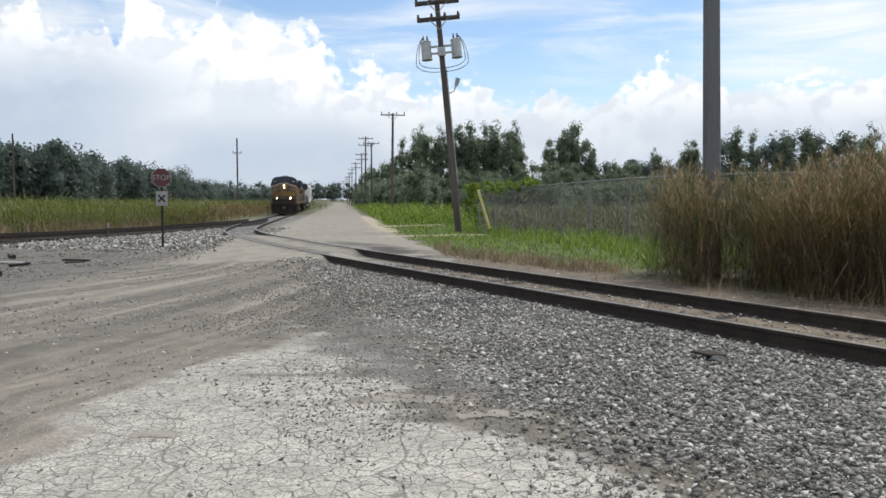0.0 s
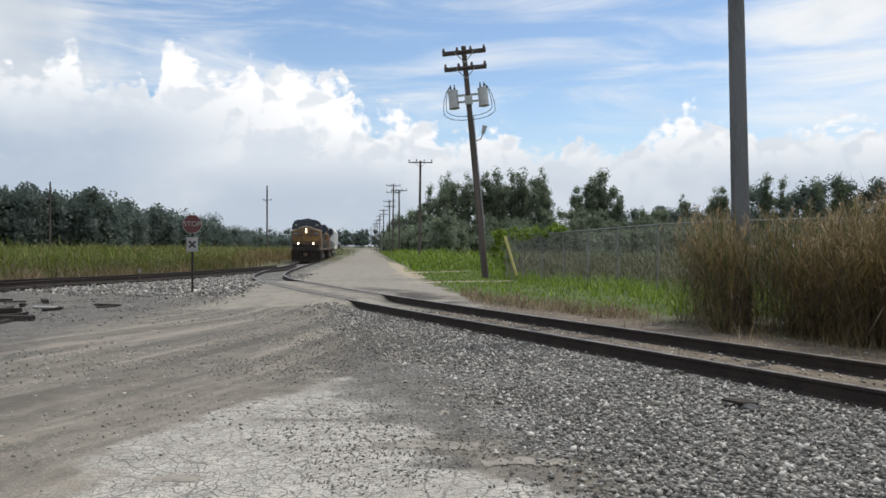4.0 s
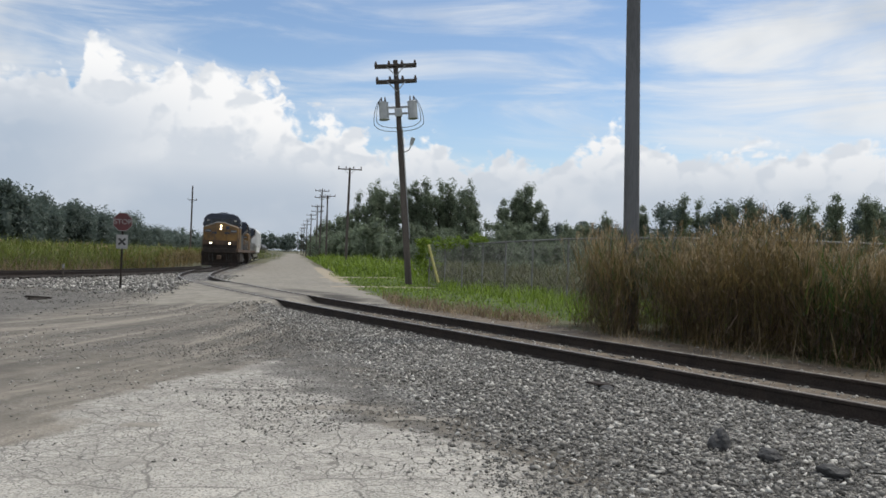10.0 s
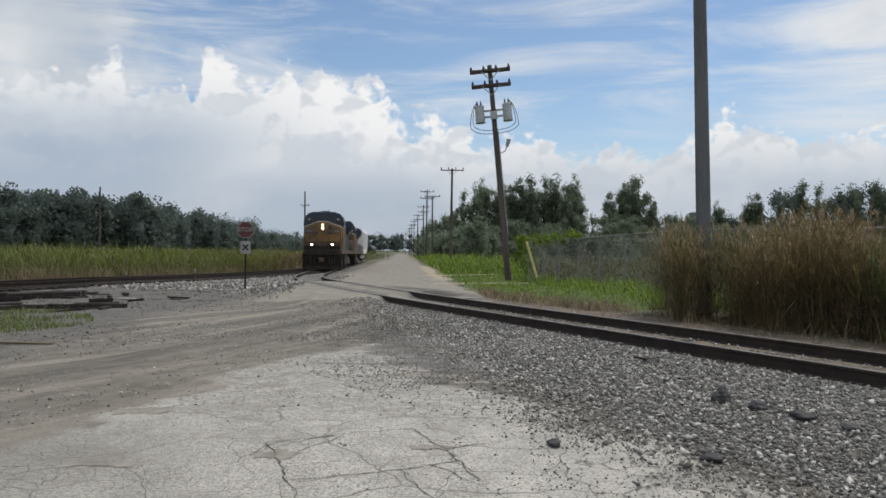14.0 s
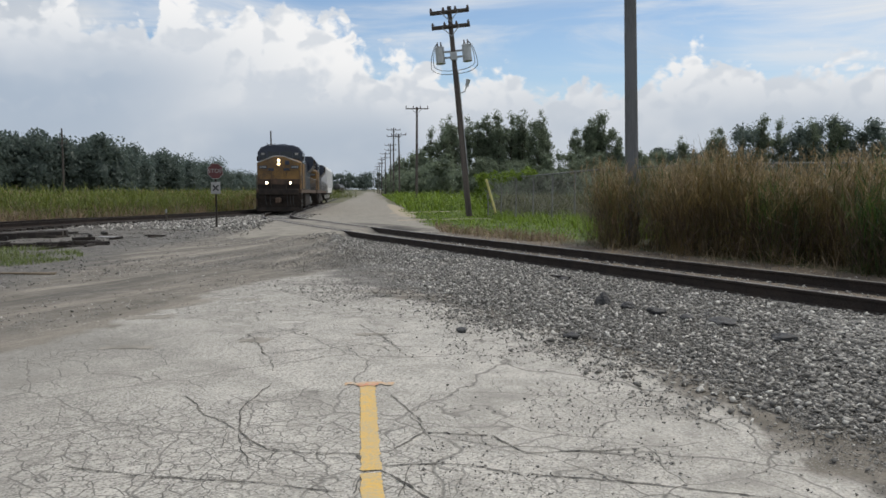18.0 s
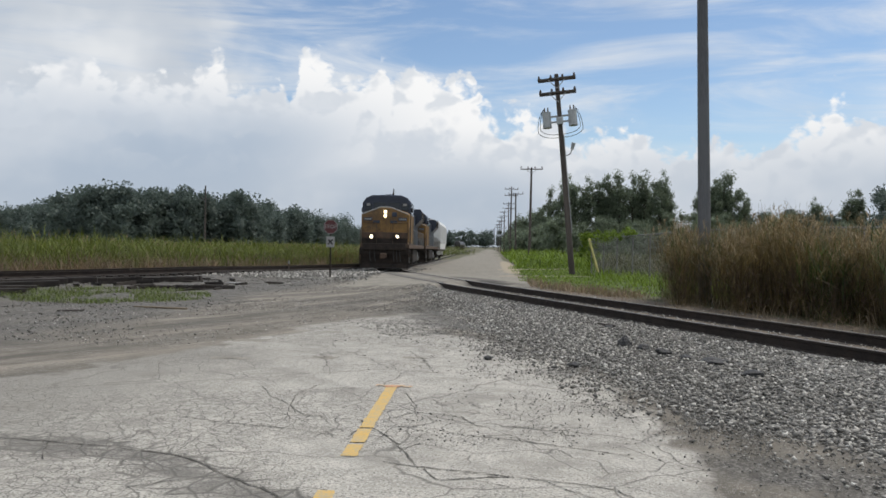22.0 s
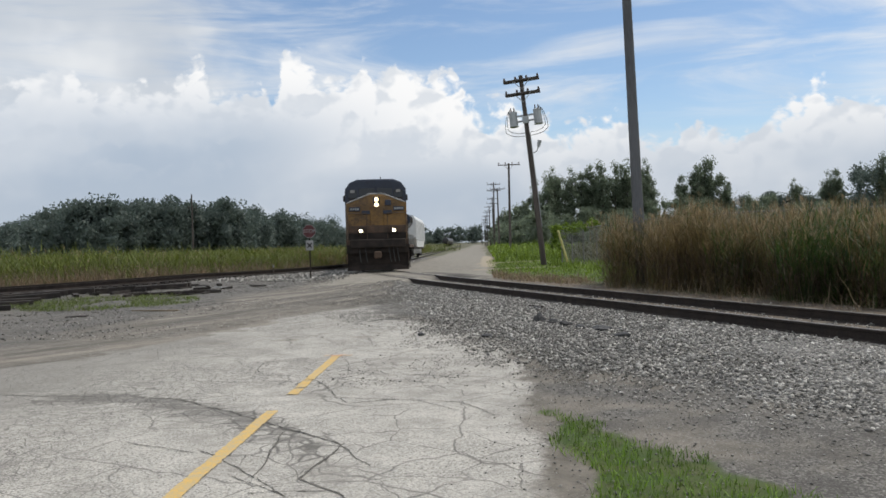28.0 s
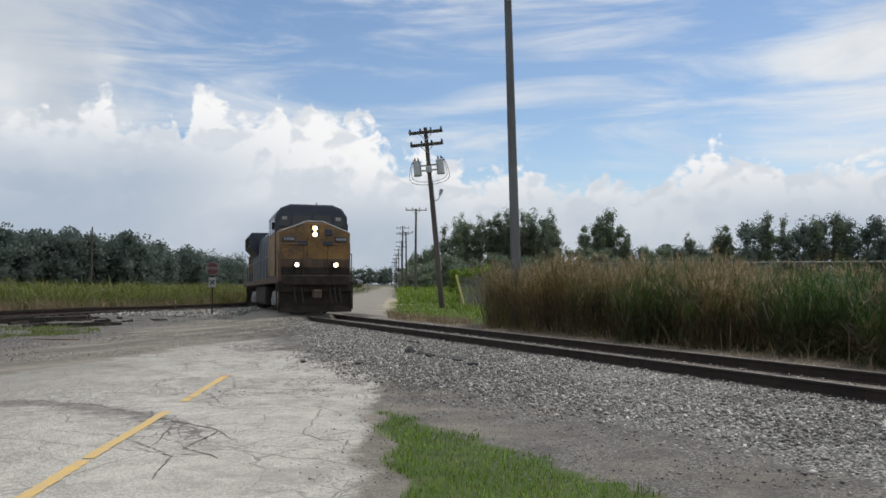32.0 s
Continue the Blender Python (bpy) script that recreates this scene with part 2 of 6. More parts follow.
M_RAIL = mat("rusty_rail", (0.034, 0.024, 0.019), (0.018, 0.013, 0.011), 0.85, 0.1, 4, 50)
M_RAILTOP = mat("worn_rail_head", (0.27, 0.25, 0.225), (0.15, 0.13, 0.115), 0.45, 0.5, 5, 60)
M_TIE = mat("weathered_tie", (0.045, 0.037, 0.031), (0.022, 0.018, 0.016), 0.9, 0, 3, 40, 0.6, spread=0.3)
M_POLE = mat("grey_weathered_pole", (0.14, 0.145, 0.153), (0.09, 0.093, 0.098), 0.9, 0, 2.5, 40, 0.6, stretch=(1, 1, 0.12))
M_POLE_DARK = mat("creosoted_pole", (0.1, 0.085, 0.075), (0.06, 0.05, 0.045), 0.9, 0, 2.5, 40, 0.6, stretch=(1, 1, 0.12))
M_TRANSF = mat("transformer_grey", (0.42, 0.44, 0.45), (0.33, 0.35, 0.36), 0.45, 0.1, 4, 60, 0.05)
M_WIRE = mat("black_wire", (0.02, 0.02, 0.022), (0.03, 0.03, 0.03), 0.6, 0, 4, 20, 0)
M_PORC = mat("brown_porcelain", (0.09, 0.06, 0.05), (0.05, 0.035, 0.03), 0.3, 0, 10, 50, 0)
M_GALV = mat("galvanised_steel", (0.36, 0.37, 0.38), (0.26, 0.27, 0.28), 0.5, 0.7, 6, 60, 0.1)
M_YEL = mat("loco_yellow", (0.235, 0.125, 0.026), (0.075, 0.043, 0.018), 0.55, 0, 0.9, 14, 0.05, mottled=0.7)
M_BLUE = mat("loco_dark_blue", (0.02, 0.03, 0.055), (0.014, 0.02, 0.036), 0.4, 0, 1.5, 25, 0.05)
M_LGREY = mat("loco_grey", (0.3, 0.31, 0.31), (0.2, 0.2, 0.2), 0.5, 0, 1.5, 25, 0.05)
M_UNDER = mat("grimy_underframe", (0.034, 0.024, 0.019), (0.015, 0.012, 0.01), 0.85, 0.1, 3, 40, 0.4)
M_SILL = mat("rusty_sill", (0.12, 0.075, 0.05), (0.06, 0.045, 0.035), 0.85, 0.1, 3, 40, 0.4)
M_GLASS = mat("cab_glass", (0.02, 0.025, 0.03), (0.02, 0.025, 0.03), 0.08, 0, 2, 10, 0)
M_WHITE = mat("car_white", (0.76, 0.77, 0.77), (0.66, 0.66, 0.65), 0.5, 0, 1.2, 20, 0.05)
M_TANK = mat("tank_black", (0.04, 0.04, 0.042), (0.025, 0.025, 0.027), 0.4, 0, 1.2, 20, 0.05)
M_LAMP = glow_mat("headlight_glow", (1.0, 0.74, 0.4), 4.0)
M_DITCH = glow_mat("ditch_light_glow", (1.0, 0.84, 0.55), 9.0)
M_RED = mat("faded_sign_red", (0.11, 0.028, 0.03), (0.085, 0.024, 0.026), 0.5, 0, 4, 40, 0.02)
M_SIGNWHITE = mat("sign_white", (0.33, 0.33, 0.325), (0.25, 0.25, 0.245), 0.5, 0, 4, 40, 0.02)
M_BLACK = mat("sign_black", (0.02, 0.02, 0.02), (0.03, 0.03, 0.03), 0.6, 0, 4, 40, 0)
M_LINE = mat("worn_yellow_paint", (0.66, 0.42, 0.1), (0.46, 0.38, 0.24), 0.8, 0, 9, 55, 0.3, mottled=1.2)
M_SPRAY = mat("orange_spray_paint", (0.56, 0.33, 0.17), (0.46, 0.41, 0.33), 0.8, 0, 18, 60, 0.2, mottled=1.2)
M_STONE = stone_mat("ballast_stone", 0.76)
M_CHIP = stone_mat("mixed_chip", 0.42)
M_CINDER = stone_mat("cinder", 0.22)
M_COAL = mat("dark_rock", (0.03, 0.03, 0.032), (0.05, 0.05, 0.05), 0.7, 0, 12, 80, 0.6, spread=0.3)
M_REED_TAN = leaf_mat("dry_reed", (0.22, 0.16, 0.066), (0.115, 0.09, 0.04), 0.5, 0.42)
M_REED_GREEN = leaf_mat("green_reed", (0.058, 0.112, 0.02), (0.03, 0.06, 0.013), 0.5, 0.4)
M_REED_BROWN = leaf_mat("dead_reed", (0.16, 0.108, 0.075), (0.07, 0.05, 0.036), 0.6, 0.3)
M_FIELD = leaf_mat("field_green", (0.155, 0.185, 0.03), (0.092, 0.12, 0.022))
M_STRAW = leaf_mat("straw", (0.33, 0.26, 0.17), (0.2, 0.15, 0.1))
M_FRINGE = leaf_mat("tan_fringe", (0.25, 0.18, 0.11), (0.16, 0.12, 0.075))
M_FIELD_DULL = leaf_mat("lot_weed", (0.1, 0.115, 0.035), (0.075, 0.07, 0.03))
M_PLUME = leaf_mat("reed_plume", (0.36, 0.275, 0.16), (0.26, 0.2, 0.115))
M_GRASS = leaf_mat("mown_grass", (0.2, 0.29, 0.028), (0.1, 0.16, 0.018))
M_LAWN = leaf_mat("lawn_grass", (0.15, 0.25, 0.02), (0.08, 0.15, 0.014), 0.45)
M_LOT_GRASS = leaf_mat("trodden_grass", (0.13, 0.185, 0.035), (0.1, 0.115, 0.035))
# both leaf colours are lightened and greyed: distance haze painted into them
M_LEAF_HAZED = leaf_mat("hazed_tree_leaf", (0.2, 0.245, 0.165), (0.15, 0.19, 0.13), 0.2, 0.5)
M_LEAF_FAR_HAZED = leaf_mat("hazed_far_leaf", (0.122, 0.158, 0.136), (0.098, 0.132, 0.114), 0.15, 0.45)
M_CHAIN = mat("weathered_wire", (0.24, 0.245, 0.245), (0.16, 0.16, 0.155), 0.7, 0.4, 6, 60, 0.1)
M_BARK = mat("bark", (0.1, 0.085, 0.07), (0.06, 0.05, 0.04), 0.95, 0, 5, 30, 0.8)


# ---- mesh helpers ----
def link_bm(name, bm, material, smooth=False):
    me = bpy.data.meshes.new(name)
    bm.normal_update()
    bm.to_mesh(me)
    bm.free()
    for mm in (material if isinstance(material, (list, tuple)) else [material]):
        me.materials.append(mm)
    if smooth:
        me.shade_smooth()
    return new(name, me)


def part(name, bm, material, parent, label="", smooth=False):
    ob = link_bm(name, bm, material, smooth)
    ob.parent = parent
    if label:
        tagged(ob, label)
    return ob


def from_arrays(name, verts, faces, material):
    me = bpy.data.meshes.new(name)
    verts = np.asarray(verts, dtype=np.float32)
    faces = np.asarray(faces, dtype=np.int32)
    k = faces.shape[1]
    me.vertices.add(len(verts))
    me.vertices.foreach_set("co", verts.ravel())
    me.loops.add(faces.size)
    me.loops.foreach_set("vertex_index", faces.ravel())
    me.polygons.add(len(faces))
    me.polygons.foreach_set("loop_start", np.arange(0, faces.size, k, dtype=np.int32))
    me.update(calc_edges=True)
    me.materials.append(material)
    return new(name, me)


def box(bm, x0, y0, z0, x1, y1, z1, m=None, bevel=0.0):
    r = bmesh.ops.create_cube(bm, size=1.0)["verts"]
    s = Matrix.Translation(((x0 + x1) / 2, (y0 + y1) / 2, (z0 + z1) / 2)) @ Matrix.Diagonal((x1 - x0, y1 - y0, z1 - z0, 1))
    bmesh.ops.transform(bm, matrix=(m @ s if m else s), verts=r)
    if bevel:
        ed = list({e for v in r for e in v.link_edges})
        bmesh.ops.bevel(bm, geom=ed, offset=bevel, segments=2, affect="EDGES", profile=0.5)
    return bm


def cyl(bm, p, q, r1, r2=None, seg=12, caps=True):
    p, q = Vector(p), Vector(q)
    d = q - p
    m = Matrix.Translation((p + q) / 2) @ d.to_track_quat("Z", "Y").to_matrix().to_4x4()
    bmesh.ops.create_cone(bm, cap_ends=caps, segments=seg, radius1=r1, radius2=r1 if r2 is None else r2, depth=d.length, matrix=m)
    return bm


def prism(bm, outline, x0, x1, axis="x"):
    """Extrudes an outline of (u, v) along an axis: x -> (x, u, v), y -> (u, y, v)."""
    mk = (lambda a, u, v: (a, u, v)) if axis == "x" else (lambda a, u, v: (u, a, v))
    a = [bm.verts.new(mk(x0, u, v)) for u, v in outline]
    b = [bm.verts.new(mk(x1, u, v)) for u, v in outline]
    bm.faces.new(a)
    bm.faces.new(b[::-1])
    n = len(a)
    for i in range(n):
        bm.faces.new((a[i], b[i], b[(i + 1) % n], a[(i + 1) % n]))
    bmesh.ops.recalc_face_normals(bm, faces=bm.faces[:])
    return bm


B = bmesh.new


def tube(bm, pts, r, seg=6):
    for p, q in zip(pts, pts[1:]):
        cyl(bm, p, q, r, r, seg)
    return bm


def smoothstep(a, b, x):
    u = np.clip((np.asarray(x, float) - a) / (b - a), 0, 1)
    return u * u * (3 - 2 * u)


# ---- the plan ----
# centre line of the track on which the train comes, from far away to behind the camera; z is the top of the rail
BRANCH = [(-131.5, 900), (-61.5, 400), (-33.5, 200), (-19.6, 100), (-17.6, 86), (-15.6, 72.6), (-13.0, 55.2), (-11.7, 47), (-10.35, 40), (-9.0, 35), (-7.55, 30.6),
          (-6.05, 26.6), (-4.6, 23.3), (-2.25, 18.7), (-0.2, 15.0), (3.2, 9.2), (6.7, 3.2), (10.2, -2.8), (13.7, -8.8), (20.7, -20.8), (32, -40)]
LEFT = [(-17.6, 86), (-15.6, 72.6), (-13.9, 57), (-13.8, 50), (-14.3, 42), (-14.6, 35), (-14.95, 28), (-15.6, 22), (-17.1, 16.5), (-19.6, 11.5), (-23, 7), (-30, 0), (-40, -9)]


def spline(pts, step=0.5):
    """Catmull-Rom through the points, at even steps: positions and running length."""
    p = np.array(pts, float)
    p = np.vstack([2 * p[0] - p[1], p, 2 * p[-1] - p[-2]])
    out = []
    for i in range(1, len(p) - 2):
        a, b, c, d = p[i - 1:i + 3]
        l0, l1, l2 = (np.linalg.norm(v) ** 0.5 for v in (b - a, c - b, d - c))
        t0, t1, t2, t3 = 0, l0, l0 + l1, l0 + l1 + l2
        for t in np.linspace(t1, t2, max(4, int(np.linalg.norm(c - b) / 0.25)), endpoint=False):
            a1 = (t1 - t) / (t1 - t0) * a + (t - t0) / (t1 - t0) * b
            a2 = (t2 - t) / (t2 - t1) * b + (t - t1) / (t2 - t1) * c
            a3 = (t3 - t) / (t3 - t2) * c + (t - t2) / (t3 - t2) * d
            b1 = (t2 - t) / (t2 - t0) * a1 + (t - t0) / (t2 - t0) * a2
            b2 = (t3 - t) / (t3 - t1) * a2 + (t - t1) / (t3 - t1) * a3
            out.append((t2 - t) / (t2 - t1) * b1 + (t - t1) / (t2 - t1) * b2)
    out.append(p[-2])
    out = np.array(out)
    s = np.concatenate([[0], np.cumsum(np.linalg.norm(np.diff(out, axis=0), axis=1))])
    u = np.arange(0, s[-1], step)
    return np.stack([np.interp(u, s, out[:, 0]), np.interp(u, s, out[:, 1])], 1), u


BR, BR_S = spline(BRANCH)
LF, LF_S = spline(LEFT)


def rail_z(y):
    return np.interp(y, [20, 26, 32, 40, 60, 90, 900], [0.17, 0.15, 0.04, -0.06, -0.15, -0.3, -0.4])


def track_dist(x, y, line=None):
    line = BR if line is None else line
    sel = line[(line[:, 1] < 130)][::2]
    x, y = np.asarray(x, float), np.asarray(y, float)
    return np.sqrt(np.min((x[..., None] - sel[:, 0]) ** 2 + (y[..., None] - sel[:, 1]) ** 2, axis=-1))


def road_x(y):
    return 0.5 - 0.13 * np.asarray(y, float)


def ground_z(x, y):
    """Height of the ground: level near by, a little lower far off, raised to the rails where the road crosses."""
    x, y = np.asarray(x, float), np.asarray(y, float)
    base = rail_z(y) - 0.17
    d = track_dist(x, y)
    on_road = smoothstep(5.6, 3.2, np.abs(x - road_x(y) + 1.0))
    side = ((x + 2.25) + 0.585 * (y - 18.7)) * 0.863
    on_road = on_road * np.maximum(smoothstep(0.3, -0.3, x + 2.75 - 0.24 * (y - 16.9)), smoothstep(1.0, 1.6, side) * smoothstep(20.2, 21.2, y)) * smoothstep(13.0, 17.0, y)
    return base + on_road * 0.155 * smoothstep(4.5, 0.9, d) * smoothstep(36, 28, y)


# ---- ground ----
def ground():
    def axis(parts):
        out = [parts[0][0]]
        for a, b, st in parts:
            n = max(1, int(round((b - a) / st)))
            out += list(np.linspace(a, b, n + 1)[1:])
        return np.array(out)
    xs = axis([(-3000, -400, 400), (-400, -60, 20), (-60, -20, 2), (-20, 12, 0.25), (12, 40, 2), (40, 400, 20), (400, 3000, 400)])
    ys = axis([(-1500, -100, 200), (-100, -16, 6), (-16, 45, 0.25), (45, 130, 1.0), (130, 600, 20), (600, 4000, 200)])
    X, Y = np.meshgrid(xs, ys)
    Z = ground_z(X, Y)
    near = smoothstep(60, 40, Y) * smoothstep(-24, -18, X) * smoothstep(18, 12, X)
    rough = np.array([noise.noise((x * 0.9, y * 0.9, 0)) + 0.6 * noise.noise((x * 3.1, y * 3.1, 4)) for x, y in zip(X.ravel(), Y.ravel())]).reshape(X.shape)
    big = np.array([noise.noise((x * 0.21, y * 0.21, 9)) for x, y in zip(X.ravel(), Y.ravel())]).reshape(X.shape)
    w = road_x(Y)
    db, dl = track_dist(X, Y), track_dist(X, Y, LF)
    side = ((X + 2.25) + 0.585 * (Y - 18.7)) * 0.863          # > 0: beyond the branch track
    right = np.interp(Y, [-30, -3, -1.7, 0, 1.4, 2.4, 3.8, 4.7, 5.65, 6.7, 8, 9], [6.6, 3.15, 2.97, 2.64, 2.4, 1.8, 1.0, 0.1, -0.15, -0.35, -0.9, -1.2])
    left = np.interp(Y, [-30, -5, -3.2, -2.6, -2, -0.25, 1.7, 3.2, 4, 5.2, 6.2, 6.9, 7.6, 8.9], [-7, -6.5, -5.6, -5.0, -4.3, -3.2, -2.7, -2.8, -2.2, -2.33, -2.15, -1.65, -1.6, -2.4])
    asph = smoothstep(-0.45, 0.5, right - X + 0.3 * rough) * smoothstep(-0.5, 0.6, X - left + 0.35 * rough + 0.2 * big) * smoothstep(9.6, 6.8, Y + 0.9 * big + 0.9 * rough)
    road = smoothstep(3.6, 2.9, np.abs(X - w + 1.05) + 0.35 * rough) * smoothstep(15.5, 18, Y)
    gx = np.interp(Y, [-30, -12, -6, -4.47, -3.62, -2.54, -1.5, -0.6, 0.7, 1.85, 3, 5, 8, 12, 16.5], [20, 9.6, 7.0, 6.3, 5.6, 4.7, 3.9, 3.1, 2.7, 2.2, 1.5, 0.9, 0.3, -1.0, -2.9])
    gravel = smoothstep(-0.5, 1.3, X - gx + 0.5 * rough + 0.5 * big + 0.6 * smoothstep(-1.6, -0.6, Y)) * smoothstep(0.3, -0.3, side) * smoothstep(18.2, 16.6, Y)
    gravel = np.maximum(gravel, smoothstep(2.4, 1.2, db + 0.3 * rough) * (1 - road) * np.where(side > 0.95, 0.2, 1.0))
    gravel = np.maximum(gravel, smoothstep(2.6, 1.4, dl + 0.5 * rough) * smoothstep(14, 17, Y))
    gravel = np.maximum(gravel, smoothstep(-6.4, -7.4, X + 0.6 * big + 0.12 * (Y - 23)) * smoothstep(-15, -13.5, X) * smoothstep(20, 22.5, Y + rough + 0.35 * (X + 8)) * smoothstep(60, 40, Y) * 0.85)
    green = np.maximum(smoothstep(2.6, 3.4, np.where(side > 0, db, 0) + 0.3 * rough), smoothstep(1.0, 2.4, dl + 0.3 * rough) * (X < np.interp(Y, LF[::-1, 1], LF[::-1, 0])))
    green = np.maximum(green, smoothstep(3.6, 4.6, np.abs(X - w + 1.05)) * smoothstep(60, 70, Y) * smoothstep(2.0, 3.5, db))
    green = green * (1 - road)
    lawn = smoothstep(-0.1, 0.15, np.minimum(X - (3.28 - 0.2 * (Y + 3.4)), 3.4 + 0.68 * (-3.15 - Y) - X) + 0.1 * rough) * (Y > -16)
    lawn = np.maximum(lawn, smoothstep(1.2, 0.8, ((X + 9.3) / 2.9) ** 2 + ((Y - 9.6 - 0.25 * (X + 9)) / 1.7) ** 2 + 0.8 * rough) * 0.42)
    lawn = np.maximum(lawn, smoothstep(2.6, 3.1, side) * smoothstep(2.2, 2.7, X - w) * smoothstep(15, 16.5, Y) * smoothstep(75, 62, Y) * (1 - smoothstep(0.6, 0.3, np.abs(Y - 36.3 - 0.05 * X)) * (X < 3)) * (1 - smoothstep(0.9, 0.4, np.abs(Y - 50 - 0.4 * X)) * (X < 1)))
    damp = smoothstep(0.9, 0.3, np.hypot((X - 3.8) / 1.4, (Y + 2.2 + 0.4 * (X - 3.8)) / 0.7)) * 0.8
    # cinders and dark dirt beside the wheel tracks, out to the siding
    cinder = smoothstep(-4.6, -7.0, X + 0.09 * (Y - 10) + 0.7 * big + 0.5 * rough) * smoothstep(-3, 2, Y) * smoothstep(24, 20, Y + 0.3 * (X + 8)) * (0.55 + 0.45 * smoothstep(-0.3, 0.4, rough + big))
    damp = np.maximum(damp, cinder)
    # trodden chips and soot between pavement and ballast, around the tongue of old asphalt
    trod = smoothstep(-1.2, -0.2, X - right + 0.4 * rough) * smoothstep(1.2, 0.2, X - right - 0.8) * smoothstep(2.5, 4.5, Y) * smoothstep(12, 8.5, Y)
    damp = np.maximum(damp, trod * smoothstep(-0.35, 0.45, rough + 0.7 * big) * 0.85)
    for bx, by, wx, wy in ((-0.9, 7.1, 0.7, 0.35), (-1.3, 5.95, 0.5, 0.18), (-0.3, 6.05, 0.5, 0.3), (-1.63, 4.36, 0.3, 0.1), (-0.1, 4.75, 0.35, 0.25), (0.3, 8.2, 0.9, 0.5)):
        damp = np.maximum(damp, smoothstep(1.3, 0.5, np.hypot((X - bx) / wx, (Y - by) / wy) + 0.5 * rough) * 0.9)
    craze = np.maximum(smoothstep(2.6, 3.6, Y), smoothstep(0.3, -0.6, X) * smoothstep(0.5, -2.0, Y))
    damp = np.maximum(damp, smoothstep(2.6, 3.3, X + 0.3 * rough) * smoothstep(1.2, -0.8, Y + 0.5 * big) * smoothstep(-0.4, 0.5, rough + big + 0.25) * 0.75)
    damp = np.maximum(damp, smoothstep(-2.5, 0.2, X - gx + 0.6 * big) * smoothstep(1.5, 4, Y) * smoothstep(13, 8, Y) * smoothstep(-0.1, 0.6, rough + big) * 0.7)
    # ground beyond the far rail and along the siding takes the darker mix too
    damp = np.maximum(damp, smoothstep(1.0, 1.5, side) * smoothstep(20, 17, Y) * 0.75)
    damp = np.maximum(damp, smoothstep(2.2, 1.2, dl + 0.4 * rough) * smoothstep(60, 50, Y) * 0.8)
    gravel = gravel * (1 - asph) * (1 - green) * (1 - 0.6 * smoothstep(2.0, 1.2, dl) * (Y < 55))
    Z = Z + near * (0.012 * rough + 0.02 * big) * (1 - 0.6 * asph) * smoothstep(0.6, 1.6, db)
    path_x = np.interp(Y, [-14, -8, -3, 0, 3, 6, 9, 12, 15, 18, 30], [-20, -15, -11.2, -8.8, -6.9, -5.4, -4.3, -3.5, -2.9, -2.4, -4.5])
    rut = (X - path_x) / (1 + 0.07 * np.maximum(15 - Y, 0))
    yard = smoothstep(6.0, 2.4, np.abs(rut + 0.8)) * smoothstep(-12, -5, Y) * smoothstep(22, 15, Y)
    sand = smoothstep(2.3, 3.0, X - w + 1.05 + 0.3 * rough) * smoothstep(4.1, 3.5, X - w + 1.05 + 0.3 * rough) * smoothstep(34, 46, Y) * smoothstep(110, 70, Y)
    sand = np.maximum(sand, smoothstep(0.85, 0.5, np.abs(Y - 35.2 - 0.6 * (X - 0.6))) * (X < 2.4) * (X > w + 1.2) * 0.8)
    sand = np.maximum(sand, smoothstep(1.5, 0.9, np.abs(Y - 51.5 - 1.2 * (X + 2))) * (X < 0.4) * (X > w + 1.2) * 0.8)
    lawn = lawn * (1 - smoothstep(0.2, 0.5, sand))
    green = green * (1 - smoothstep(0.2, 0.5, sand))
    grime = road * np.maximum(smoothstep(0.32, 0.12, np.abs(db - 0.72)) * 0.8, smoothstep(1.1, 1.6, side) * smoothstep(3.6, 2.2, side) * smoothstep(-0.3, 0.35, rough + big) * smoothstep(26, 22, Y)) * smoothstep(34, 28, Y)
    litter_rail_gap = smoothstep(0.95, 1.5, side + 0.2 * rough) * smoothstep(4.0, 3.0, side) * smoothstep(20.5, 18.5, Y)
    # the brown tint is also laid between the rails, with gravel thinned
    between = smoothstep(0.72, 0.6, np.abs(side)) * smoothstep(17.5, 16.5, Y)
    litter_rail_gap = np.maximum(litter_rail_gap, between)
    gravel = gravel * (1 - 0.85 * between)
    bx = np.interp(X, [-3.0, -1.27, -0.59, 0.03, 0.6, 1.2, 2.0], [-2.45, -2.53, -2.57, -2.94, -3.18, -3.65, -4.6])
    broken = smoothstep(0.42, 0.08, np.abs(Y - bx + 0.1) + 0.12 * rough) * smoothstep(-2.2, -1.2, X) * smoothstep(2.4, 1.2, X)
    broken = np.maximum(broken, smoothstep(1.1, 0.5, np.hypot((X - 1.9) / 0.75, (Y + 4.7) / 0.9) + 0.2 * rough) * 0.2)
    broken = np.maximum(broken, smoothstep(1.1, 0.6, np.hypot((X + 0.2) / 1.0, (Y - 1.85) / 0.75) + 0.35 * rough) * 0.16)
    n, m = X.shape
    idx = np.arange(n * m).reshape(n, m)
    faces = np.stack([idx[:-1, :-1], idx[:-1, 1:], idx[1:, 1:], idx[1:, :-1]], -1).reshape(-1, 4)
    ob = from_arrays("ground", np.stack([X, Y, Z], -1).reshape(-1, 3), faces, ground_mat())
    ob.data.shade_smooth()
